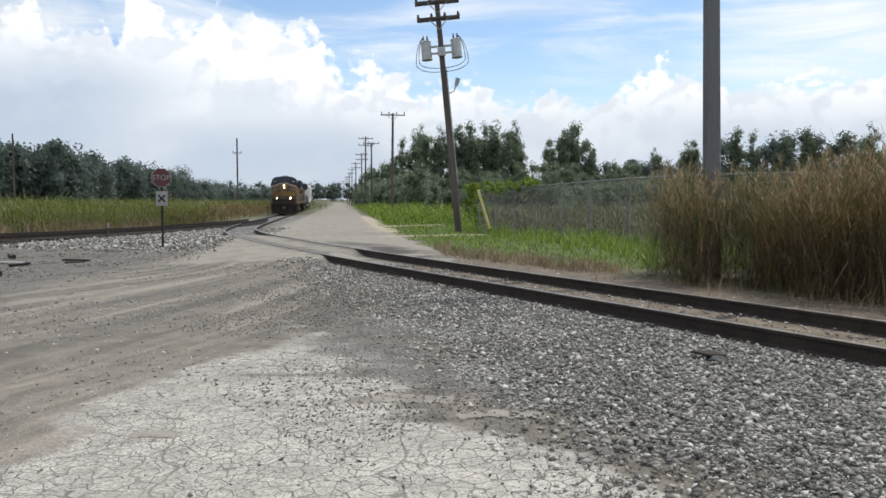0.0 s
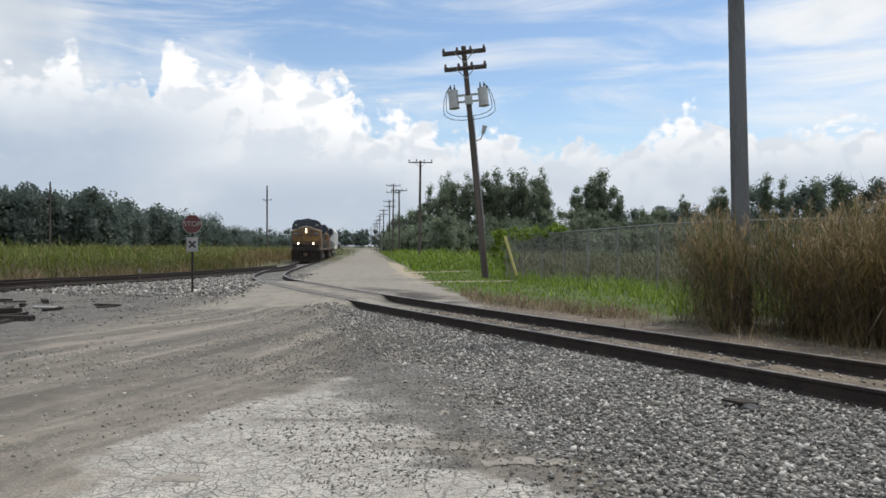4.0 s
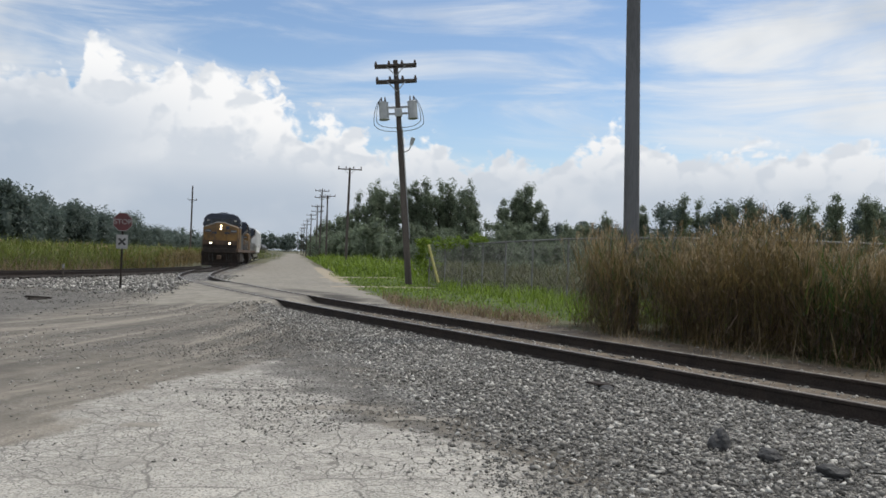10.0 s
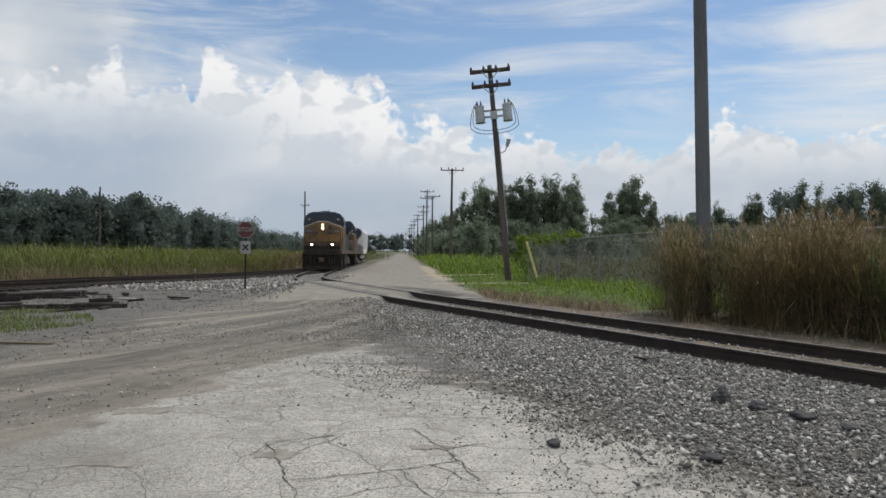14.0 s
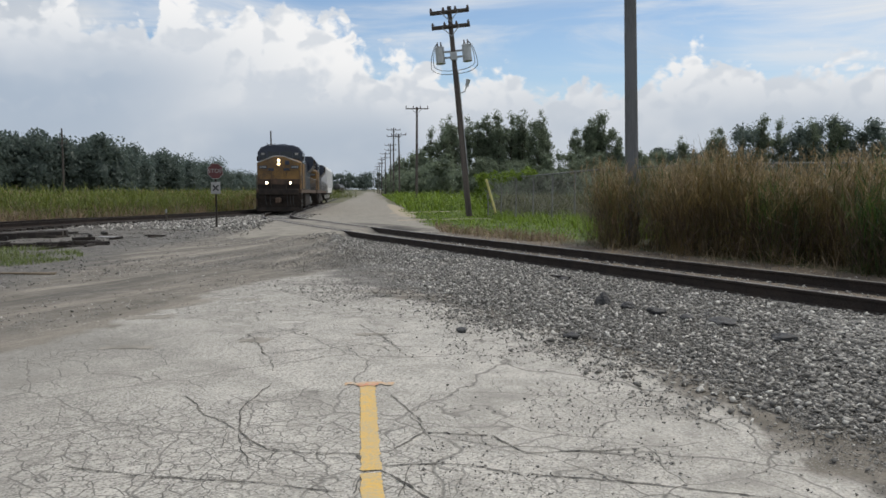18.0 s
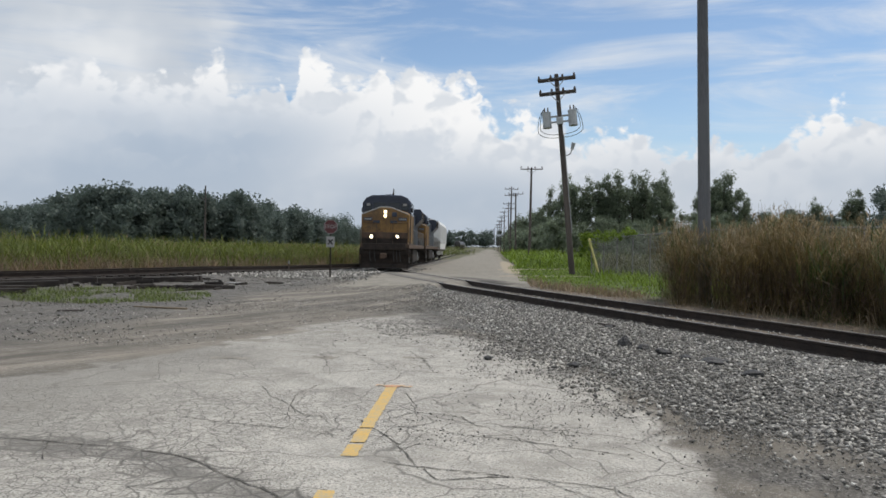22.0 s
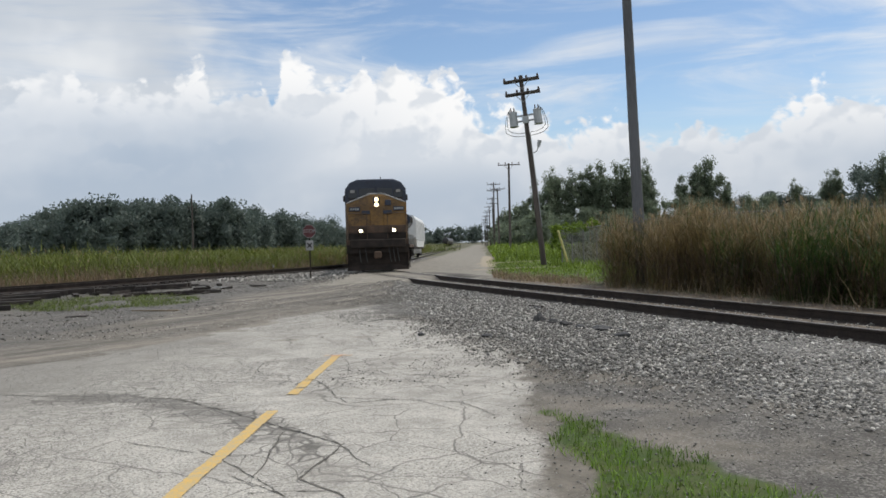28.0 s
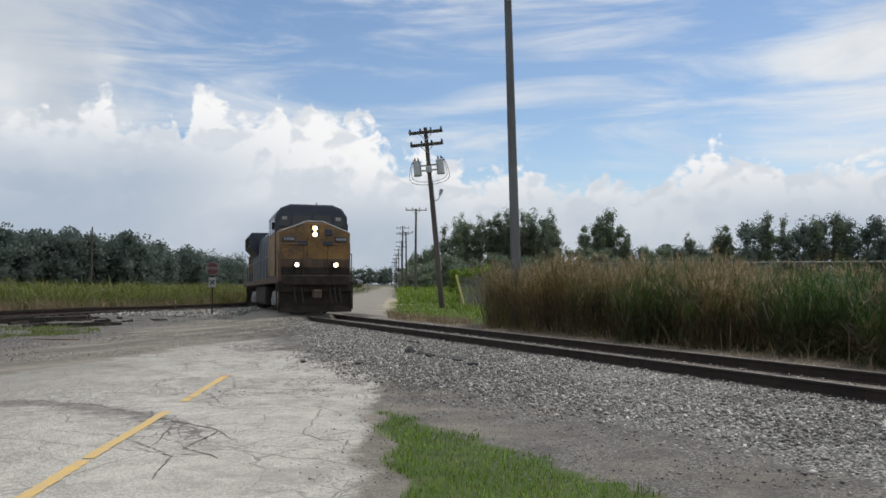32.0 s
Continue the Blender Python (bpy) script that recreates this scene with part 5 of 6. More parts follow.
o = blades("dead_tufts", p[:, 0], p[:, 1], ground_z(p[:, 0], p[:, 1]), RNG.uniform(0.25, 0.85, len(p)), 0.016, RNG.uniform(0, 6.28, len(p)), RNG.uniform(0.1, 1.1, len(p)), 0.9, M_STRAW)
tagged(o, "bleached bent tufts in front of the reeds", "dead grass", kind="stuff")
tagged(blades_ob, "pale dead stalks at the foot of the reeds", "dead stalks", kind="stuff")


# field of reeds beyond the siding
def left_x(y):
    return np.interp(y, LF[::-1, 1], LF[::-1, 0])


def left_field(x, y):
    return (x < left_x(y) - 1.9 - 0.4 * np.sin(y * 1.7)) & (x > -120)


p = scatter(60000, (-60, -13), (-8, 62), lambda x, y: left_field(x, y) & (x < left_x(y) - 3.0) & (x > left_x(y) - 9))
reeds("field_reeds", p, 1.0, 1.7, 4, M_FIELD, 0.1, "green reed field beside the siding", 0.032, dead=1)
p = scatter(24000, (-120, -16), (5, 170), lambda x, y: left_field(x, y) & (x < left_x(y) - 7))
reeds("field_reeds", p, 1.2, 1.85, 3, M_FIELD, 0.06, "green reed field stretching to the woods", 0.08)
p = scatter(120000, (-40, -13), (-8, 46), lambda x, y: left_field(x, y) & (x > left_x(y) - 3.2) & (RNG.random(len(x)) < 0.25 + 0.75 * smoothstep(34, 18, y)))
o = blades("dry_fringe", p[:, 0], p[:, 1], ground_z(p[:, 0], p[:, 1]), RNG.uniform(0.4, 1.1, len(p)), 0.026, RNG.uniform(0, 6.28, len(p)), RNG.uniform(0, 0.6, len(p)), 0.5, M_FRINGE)
tagged(o, "dry tan fringe of the reed field", "dry grass", kind="stuff")
p = scatter(14000, (-45, -11), (48, 170), lambda x, y: (x < np.interp(y, BR[::-1, 1], BR[::-1, 0]) - 2.6) & (x > np.interp(y, BR[::-1, 1], BR[::-1, 0]) - 12))
reeds("brown_reeds", p, 0.9, 1.5, 3, M_REED_TAN, 0.0, "brownish reeds beside the main line", 0.06)


# mown verge, grass patches
def grass(name, n, fx, fy, keep, h0, h1, material, label, w=0.012):
    p = scatter(n, fx, fy, keep)
    o = blades(name, p[:, 0], p[:, 1], ground_z(p[:, 0], p[:, 1]) - 0.01, RNG.uniform(h0, h1, len(p)), w, RNG.uniform(0, 6.28, len(p)), RNG.uniform(0, 0.6, len(p)), RNG.uniform(0, 0.9, len(p)), material)
    return tagged(o, label, "grass", kind="stuff")


def off_drive(x, y):
    return (np.abs(y - 35.2 - 0.6 * (x - 0.6)) > 0.8) | (x > 2.4), (np.abs(y - 51.5 - 1.2 * (x + 2)) > 1.4) | (x > 0.4)


def verge(x, y):
    a, b = off_drive(x, y)
    return a & b & (side_of(x, y) > 3.0) & (x > road_x(y) + 2.5 + 0.5 * np.sin(y * 0.7) * np.sin(y * 2.1)) & (y > 15.8)


grass("verge_grass", 48000, (-5, 16), (15, 62), verge, 0.04, 0.16, M_GRASS, "short green verge grass beside the road", 0.035)
grass("verge_weeds", 26000, (-2, 14), (16, 50), lambda x, y: verge(x, y) & (x > np.interp(y, [16, 26, 34, 42, 50], [4.0, 4.4, 2.6, 1.6, 1.6]) + 0.8 * np.sin(y * 1.9)) & (np.sin(x * 2.7 + y) * np.sin(y * 1.3 - x) > -0.2), 0.2, 0.62, M_GRASS, "taller green weeds below the fence", 0.03)
grass("dry_weeds", 9000, (-1.5, 6), (15, 22.5), lambda x, y: (side_of(x, y) > 2.5) & (side_of(x, y) < 3.7 + 0.3 * np.sin(x * 6)) & (x > road_x(y) + 2.2), 0.08, 0.36, M_FRINGE, "brown dry weeds at the edge of the verge", 0.02)
grass("verge_grass", 16000, (-40, 2), (55, 230), lambda x, y: (x > road_x(y) + 2.9) & (x < road_x(y) + 12), 0.3, 0.9, M_GRASS, "green verge along the far road", 0.14)
grass("grass_patch", 110000, (2.9, 10), (-14, -3.0), lambda x, y: (x > 3.28 - 0.2 * (y + 3.4) + 0.1 * np.sin(y * 5)) & (x < 3.4 + 0.68 * (-3.15 - y) + 0.14 * np.sin(y * 7)), 0.025, 0.085, M_LAWN, "patch of bright green grass at the pavement's edge", 0.006)
grass("grass_patch", 26000, (-14, -6), (6.0, 14.5), lambda x, y: (((x + 9.9) / 3.0) ** 2 + ((y - 10.2 + 0.2 * (x + 9)) / 2.6) ** 2 < 1) & (nz(x, y, 0.8, 2.0) + 0.5 * nz(x, y, 2.6, 5.0) > -0.08), 0.04, 0.17, M_LOT_GRASS, "thin grass patch on the dirt yard", 0.012)


# ---- trees ----
ICO = None


def clumps(centres, radii, g, leaves, leaf, flat=0.85, core=0.5, inner=0.45, outer=1.06):
    """Leafy clumps as triangles: a rough dark heart in each, wrapped in loose leaves."""
    global ICO
    if ICO is None:
        bm = B()
        bmesh.ops.create_icosphere(bm, subdivisions=1, radius=1.0)
        ICO = (np.array([v.co[:] for v in bm.verts]), np.array([[v.index for v in f.verts] for f in bm.faces]))
        bm.free()
    iv, jf = ICO
    c, rr = np.asarray(centres, float), np.asarray(radii, float)
    if rr.ndim == 1:
        rr = rr[:, None] * np.array([1, 1, flat])
    n = len(c)
    V1 = (iv[None] * (1 + g.uniform(-0.45, 0.25, (n, len(iv), 1))) * rr[:, None, :] * core + c[:, None, :]).reshape(-1, 3)
    F1 = (jf[None] + (np.arange(n) * len(iv))[:, None, None]).reshape(-1, 3)
    m = leaves
    d = g.normal(0, 1, (n, m, 3))
    d /= np.linalg.norm(d, axis=2)[..., None]
    q = (c[:, None, :] + d * rr[:, None, :] * g.uniform(inner, outer, (n, m, 1))).reshape(-1, 3)
    k = len(q)
    u = g.normal(0, 1, (k, 3))
    u /= np.linalg.norm(u, axis=1)[:, None]
    w = np.cross(u, g.normal(0, 1, (k, 3)))
    w /= np.linalg.norm(w, axis=1)[:, None]
    sz = g.uniform(0.6, 1.3, (k, 1)) * leaf
    V2 = np.stack([q - u * sz, q + u * sz, q + w * sz * 1.1], 1).reshape(-1, 3)
    F2 = np.arange(k * 3).reshape(-1, 3) + len(V1)
    return np.concatenate([V1, V2]), np.concatenate([F1, F2])


def tree_mesh_parts(h, spread, seed, leaf, per, bare=0.2):
    """A slender broadleaf: a trunk, steep limbs that part from it, and small clumps of leaves along them."""
    r = random.Random(seed)
    top = new("tree")
    bm = B()
    lean = (r.uniform(-0.04, 0.04), r.uniform(-0.04, 0.04))
    at = lambda z: Vector((lean[0] * z, lean[1] * z, z))
    for z0, z1, r0, r1 in ((-0.5, 0.3 * h, 0.017 * h, 0.013 * h), (0.3 * h, 0.6 * h, 0.013 * h, 0.008 * h), (0.6 * h, 0.88 * h, 0.008 * h, 0.002 * h)):
        cyl(bm, at(z0), at(z1), r0, r1, 8)
    cs, rs = [], []
    for k in range(r.randint(15, 19)):
        f = bare + (0.72 - bare) * k / 17
        p0 = at(h * f)
        a = k * 2.4 + r.uniform(-0.5, 0.5)
        out = spread * r.uniform(0.45, 1.0) * (1.0 - 0.45 * max(0.0, f - 0.4))
        p1 = p0 + Vector((math.cos(a) * out, math.sin(a) * out, h * r.uniform(0.1, 0.27)))
        p1.z = min(p1.z, h * r.uniform(0.9, 1.0))
        cyl(bm, p0, p1, 0.005 * h, 0.0012 * h, 5)
        for j in range(r.randint(5, 7)):
            u = r.uniform(0.3, 1.05)
            q = p0.lerp(p1, u) + Vector([r.gauss(0, 0.022 * h) for _ in range(3)])
            cs.append(q)
            rs.append(h * r.uniform(0.02, 0.048) * (1.15 - 0.4 * u))
    for j in range(9):
        cs.append(at(h * r.uniform(0.72, 0.97)) + Vector((r.gauss(0, 0.03 * h), r.gauss(0, 0.03 * h), 0)))
        rs.append(h * r.uniform(0.022, 0.045))
    part("trunk", bm, M_BARK, top)
    V, F = clumps(cs, rs, np.random.default_rng(seed), per, leaf, flat=1.3, core=0.22, inner=0.15, outer=1.75)
    ob = from_arrays("crown", V, F, M_LEAF_HAZED)
    ob.parent = top
    return top


KINDS = [tree_mesh_parts(24.0, 2.8 + 0.5 * (k % 4), 20 + k, 0.26, 80, 0.12 + 0.06 * (k % 3)) for k in range(7)]


def place_trees(rows, label, z=-0.5):
    for k, (x, y, h) in enumerate(rows):
        src = KINDS[(k * 3) % 7]
        t_ = copy_thing(src, pose(x, y, z, 0, 0, (k * 77) % 360))
        t_.scale = (h / 24, h / 24, h / 24)
        tagged(t_, label, "tree", "roadside trees")


# belt of trees behind the fence, running along the road into the distance
r = random.Random(3)
belt = []
TALL = [(-15, 13), (-11.5, 20), (-8, 21.5), (-4.5, 23.5), (-1, 22.5), (2.5, 21), (6, 23.5), (9.5, 23.5), (13, 24.5), (17, 24.5), (21, 24), (24, 21), (33, 18.5), (37, 22), (40.5, 24), (44, 24.5), (48, 18), (69, 17), (74, 18), (79, 18.5)]
for x, h in TALL:
    belt.append((x + r.uniform(-0.8, 0.8), 244 + r.uniform(-6, 6), h * 1.07 + 0.5))
for x in (-6, 4.5, 11, 15, 19.5, 42.5):
    belt.append((x, 262 + r.uniform(-5, 5), 23 + r.uniform(-1.5, 1.5)))
for k in range(16):
    y = 205 + 11 * k + r.uniform(-3, 3)
    belt.append((float(road_x(y)) + r.uniform(9, 14), y, r.uniform(9.5, 13.5)))
place_trees(belt, "tall leafy green tree in the belt behind the fence")
far_right = [(86 + 7.5 * k + r.uniform(-2, 2), 228 - 2.6 * k + r.uniform(-6, 8), r.uniform(21.5, 24.5)) for k in range(18)]
place_trees(far_right, "leafy green tree beyond the reed lot")
for o in KINDS:
    for c in list(o.children):
        bpy.data.objects.remove(c)
    bpy.data.objects.remove(o)


UNDER = [(-17 + 4.2 * k + r.uniform(-1, 1), 226 + r.uniform(-6, 8), r.uniform(9.0, 13.5), 4.5) for k in range(26)]
UNDER += [(-12 + 4.5 * k + r.uniform(-1, 1), 165 + r.uniform(-6, 6), r.uniform(4.5, 7.0), 4.0) for k in range(18)]
UNDER += [(float(road_x(y)) + r.uniform(8, 12), y + r.uniform(-3, 3), r.uniform(4.5, 7.5), 3.5) for y in range(120, 400, 8)]


def woods(name, rows, label, leaf, per, material, lumps=9, core=0.5):
    """Far woods as one mass of leaf clumps with an uneven top: rows of x, y, height, half-width."""
    g = np.random.default_rng(5)
    cs, rs = [], []
    for x, y, h, w in rows:
        for j in range(lumps):
            hh = h * g.uniform(0.55, 1.0) if j else h
            rr = w * g.uniform(0.28, 0.5)
            rz = min(hh * 0.5, rr * g.uniform(0.8, 1.3))
            cs.append((x + g.uniform(-w, w), y + g.uniform(-w, w), hh - rz - 0.4))
            rs.append((rr, rr, rz))
            if hh - 2 * rz > 0.6:
                cs.append((cs[-1][0], cs[-1][1], (hh - rz) * 0.45))
                rs.append((rr * 1.05, rr * 1.05, (hh - rz) * 0.55))
    V, F = clumps(cs, rs, g, per // lumps, leaf, core=core, inner=0.3, outer=1.12)
    tagged(from_arrays(name, V, F, material), label, "woods", kind="stuff")


rows = []
W_B, W_Y = [-0.95, -0.83, -0.78, -0.69, -0.58, -0.49, -0.37, -0.33, -0.26, -0.2], [300, 217, 174, 133, 161, 165, 263, 400, 650, 800]
for k in range(110):
    b = -0.95 + 0.75 * k / 109
    y = np.interp(b, W_B, W_Y) + r.uniform(0, 14)
    rows.append((b * y + r.uniform(-3, 3), y, 13.2 + r.uniform(-1.8, 1.8), 4.5 + y / 60))
woods("far_woods", rows, "dark green woods beyond the reed field", 0.4, 2600, M_LEAF_FAR_HAZED)
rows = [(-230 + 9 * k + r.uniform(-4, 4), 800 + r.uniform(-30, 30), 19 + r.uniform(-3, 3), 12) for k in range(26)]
woods("far_woods", rows, "hazy woods at the end of the road", 0.8, 420, M_LEAF_FAR_HAZED)
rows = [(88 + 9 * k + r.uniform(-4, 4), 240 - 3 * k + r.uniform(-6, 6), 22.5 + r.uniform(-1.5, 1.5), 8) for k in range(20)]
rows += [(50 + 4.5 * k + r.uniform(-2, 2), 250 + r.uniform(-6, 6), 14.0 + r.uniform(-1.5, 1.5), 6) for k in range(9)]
woods("far_woods", rows, "green woods beyond the reed lot", 0.4, 2400, M_LEAF_FAR_HAZED, 11)


woods("undergrowth", UNDER, "dense dark undergrowth between the trees", 0.3, 1500, M_LEAF_HAZED)


# ---- fence ----
FENCE = [(2.1, 41.0), (4.2, 33.5), (6.3, 26.5), (9.0, 21.0), (15.0, 19.6), (24.0, 18.6)]


def fence():
    top = new("chain_link_fence")
    h = 2.2
    pts, _ = spline(FENCE, 2.6)
    bm = B()
    for (x0, y0), (x1, y1) in zip(pts, pts[1:]):
        bar(bm, (x0, y0, gz(x0, y0) + h), (x1, y1, gz(x1, y1) + h), 0.03)
    part("top_rail", bm, M_CHAIN, top)
    for x, y in pts:
        part("post", cyl(B(), (x, y, gz(x, y) - 0.3), (x, y, gz(x, y) + h + 0.05), 0.035, None, 8), M_CHAIN, top)
    V, F = [], []
    for (x0, y0), (x1, y1) in zip(pts, pts[1:]):
        z0 = gz(x0, y0)
        L = math.hypot(x1 - x0, y1 - y0)
        n = int(L / 0.13) + 17
        for j in range(n):
            for s in (0, 1):
                a0 = (j - 17 * s) * 0.13 if s == 0 else j * 0.13
                u0, u1 = (a0 - h, a0) if s == 0 else (a0, a0 - h)
                seg = []
                for u, z in ((u0, 0.0), (u1, h)):
                    seg.append((u, z))
                (ua, za), (ub, zb) = seg
                lo, hi = 0.0, L
                def clip(ua, za, ub, zb):
                    t0, t1 = 0.0, 1.0
                    d = ub - ua
                    for bound, sign in ((lo, 1), (hi, -1)):
                        q = sign * (ua - bound)
                        dd = sign * d
                        if dd > 0:
                            t0 = max(t0, -q / dd)
                        else:
                            t1 = min(t1, -q / dd)
                    return (t0, t1)
                t0, t1 = clip(ua, za, ub, zb)
                if t1 - t0 < 0.02:
                    continue
                k = len(V)
                for tt in (t0, t1):
                    u, z = ua + (ub - ua) * tt, za + (zb - za) * tt
                    x, y = x0 + (x1 - x0) * u / L, y0 + (y1 - y0) * u / L
                    V += [(x - 0.0035, y, z0 + z), (x + 0.0035, y, z0 + z)]
                F.append((k, k + 1, k + 3, k + 2))
    ob = from_arrays("wire_mesh", V, F, M_CHAIN)
    ob.parent = top
    tagged(ob, "grey chain-link wire", kind="stuff")
    tagged(top, "rusty chain-link fence overgrown with vines", "fence")


fence()
# vines and shrubs on the fence and behind it
g = np.random.default_rng(17)
vp = [(x + g.normal(0, 0.12), y + g.normal(0, 0.12), 2.15 + g.normal(0, 0.12)) for x, y in spline([(1.5, 42.5)] + FENCE[:2], 0.33)[0]]
vp += [(x + g.normal(0, 0.15), y + g.normal(0, 0.3), g.uniform(0.3, 2.2)) for x, y in spline([(1.5, 42.5), (2.2, 40.6)], 0.1)[0]]
V, F = clumps(vp, g.uniform(0.14, 0.34, len(vp)), g, 70, 0.055, core=0.5)
tagged(from_arrays("fence_vines", V, F, M_GRASS), "bright green vines along the top of the fence", "vines", kind="stuff")
p = scatter(9000, (-30, 3), (52, 150), lambda x, y: (x > road_x(y) + 3.3) & (x < road_x(y) + 10.5) & (np.abs(y - 50 - 0.4 * x) > 1.2))
reeds("roadside_weeds", p, 0.6, 1.5, 4, M_GRASS, 0.0, "tall bright green weeds along the road", 0.09)
rows = [(3.5 + r.uniform(0, 18), 44 + r.uniform(0, 30), r.uniform(1.0, 2.2), 2.0) for k in range(12)]
woods("lot_shrubs", rows, "dark shrubs behind the fence", 0.1, 900, M_LEAF_HAZED, 6)
p = scatter(11000, (2.5, 26), (22, 80), lambda x, y: (x > np.interp(y, [20, 21, 26.5, 33.5, 41, 80], [14, 9.2, 6.6, 4.5, 2.4, 2.0])))
reeds("lot_weeds", p, 0.4, 1.3, 4, M_FIELD_DULL, 0.0, "rank olive weeds in the fenced lot", 0.05)


def guy_guard():
    bm = tube(B(), [(1.95, 39.3, 1.95), (2.5, 38.6, 0.0)], 0.07, 8)
    o = link_bm("guy_guard", bm, mat("faded_yellow_plastic", (0.5, 0.46, 0.16), (0.4, 0.36, 0.14), 0.6, 0, 3, 30, 0.05))
    tagged(o, "faded yellow leaning guy-wire guard beside the pole", "guy guard")


guy_guard()


# ---- yard clutter ----
def marker_stake():
    top = new("marker_stake")
    z = gz(-13.6, 31.5)
    part("stake", box(B(), -13.63, 31.48, z - 0.1, -13.57, 31.52, z + 0.42, bevel=0.006), M_BARK, top)
    part("cap", box(B(), -13.636, 31.474, z + 0.42, -13.564, 31.526, z + 0.6, bevel=0.006), M_SIGNWHITE, top, "pale painted cap")
    tagged(top, "short wooden marker stake with pale top beside the siding", "stake")


marker_stake()


def scrap_plate(x, y, a, w, d, m, label):
    bm = box(B(), -w / 2, -d / 2, -0.01, w / 2, d / 2, 0.012, bevel=0.004)
    for v in bm.verts:
        v.co.z += 0.02 * math.sin(v.co.x * 9 + a) + (0.015 if v.co.x > 0 and v.co.y > 0 else 0)
    o = link_bm("scrap_plate", bm, m)
    o.matrix_basis = pose(x, y, gz(x, y) + 0.025, 0, 2, a)
    tagged(o, label, "scrap", "scraps on the yard")


scrap_plate(2.6, 6.8, 35, 0.34, 0.2, M_RAIL, "rusty tie plate lying beside the rail")
scrap_plate(-6.35, 7.2, 8, 1.1, 0.08, M_STRAW, "pale flat strip lying on the dirt")
scrap_plate(-7.6, 6.1, 20, 0.45, 0.2, M_TIE, "dark splintered wood scrap on the dirt")
scrap_plate(-10.4, 13.6, 30, 0.7, 0.22, M_TIE, "dark splintered wood scrap on the dirt")
scrap_plate(-9.6, 17.2, 15, 0.6, 0.2, M_SIGNWHITE, "pale broken board lying on the gravel")
scrap_plate(-11.2, 18.6, 55, 0.5, 0.2, M_TIE, "dark splintered wood scrap on the dirt")


def wood_shard(x, y, a, L, w):
    bm = box(B(), -L / 2, -w / 2, 0.0, L / 2, w / 2, w * 0.7, bevel=0.006)
    rr = random.Random(int(100 * x + 7 * y))
    for v in bm.verts:
        v.co += Vector((rr.uniform(-0.06, 0.06), rr.uniform(-0.02, 0.02), rr.uniform(-0.015, 0.015)))
    o = link_bm("wood_shard", bm, M_TIE)
    o.matrix_basis = pose(x, y, gz(x, y) + 0.005, 0, rr.uniform(-3, 3), a)
    tagged(o, "dark splintered piece of an old railway tie", "wood scrap", "tie splinters")


rs_ = random.Random(12)
for k in range(34):
    wx = -8.2 - 6.5 * rs_.random()
    wy = 16.5 + 0.75 * (wx + 12) * -1 * rs_.random() + rs_.uniform(-3.5, 3.0)
    wood_shard(wx, wy, rs_.uniform(0, 180), rs_.uniform(0.25, 0.9), rs_.uniform(0.05, 0.16))


def tie_stack():
    top = new("tie_stack")
    rr = random.Random(9)
    first = None
    for lay in range(5):
        for k in range(5):
            m = pose(-10.4 + rr.uniform(-0.06, 0.06), 1.75 + 0.245 * k + 0.02 * lay, gz(-8, 1.5) + 0.1 + 0.182 * lay, rr.uniform(-2, 2), 0, 8 + rr.uniform(-1.5, 1.5))
            if first is None:
                first = part("tie", box(B(), -1.3, -0.115, -0.088, 1.3, 0.115, 0.088, bevel=0.012), M_TIE, top)
                first.matrix_basis = m
            else:
                o = first.copy()
                scene.collection.objects.link(o)
                o.matrix_basis = m
    bm = B()
    for lay in range(5):
        for k in range(5):
            box(bm, -9.1, 1.7 + 0.245 * k + 0.02 * lay - 0.04 + 0.18, gz(-8, 1.5) + 0.06 + 0.182 * lay, -9.085, 1.78 + 0.245 * k + 0.02 * lay + 0.16, gz(-8, 1.5) + 0.1 + 0.182 * lay)
    part("end_plate", bm, M_GALV, top, "bright metal end plates")
    tagged(top, "stack of dark creosoted railway ties with plated ends", "tie stack")


tie_stack()
old = part("old_tie", box(B(), -1.3, -0.115, -0.09, 1.3, 0.115, 0.09, bevel=0.02), M_TIE, None)
rr = random.Random(4)
spots = [(-12.3, 16.9, 20), (-13.6, 15.6, 24), (-13.1, 15.8, 35), (-14.6, 14.6, 30), (-12.4, 17.4, 12), (-11.3, 5.6, 60), (-12.2, 7.6, 40), (-12.6, 9.0, 55), (-13.3, 10.2, 48), (-14.8, 13.4, 40), (-11.9, 6.3, 70), (-14.0, 12.0, 50)]
for k, (x, y, a) in enumerate(spots):
    m = pose(x, y, gz(x, y) + 0.08, 0, rr.uniform(-2, 2), a)
    if k == 0:
        old.matrix_basis = m
        tagged(old, "old dark railway tie lying in the yard", "railway tie", "discarded ties")
    else:
        copy_thing(old, m)


def dark_rock(x, y, s, flat, seed):
    bm = B()
    bmesh.ops.create_icosphere(bm, subdivisions=3, radius=1.0)
    for v in bm.verts:
        n = noise.noise(v.co * 1.1 + Vector((seed * 7.3, 0, 0))) + 0.4 * noise.noise(v.co * 3.3 + Vector((seed, 5, 0)))
        v.co *= 1 + 0.45 * n
        v.co = Vector((v.co.x * s, v.co.y * s * 0.8, v.co.z * s * flat))
    o = link_bm("dark_rock", bm, M_COAL)
    o.matrix_basis = pose(x, y, gz(x, y) + s * flat * 0.55, 0, 0, seed * 50)
    tagged(o, "black lump of slag lying on the gravel", "rock", "slag lumps")


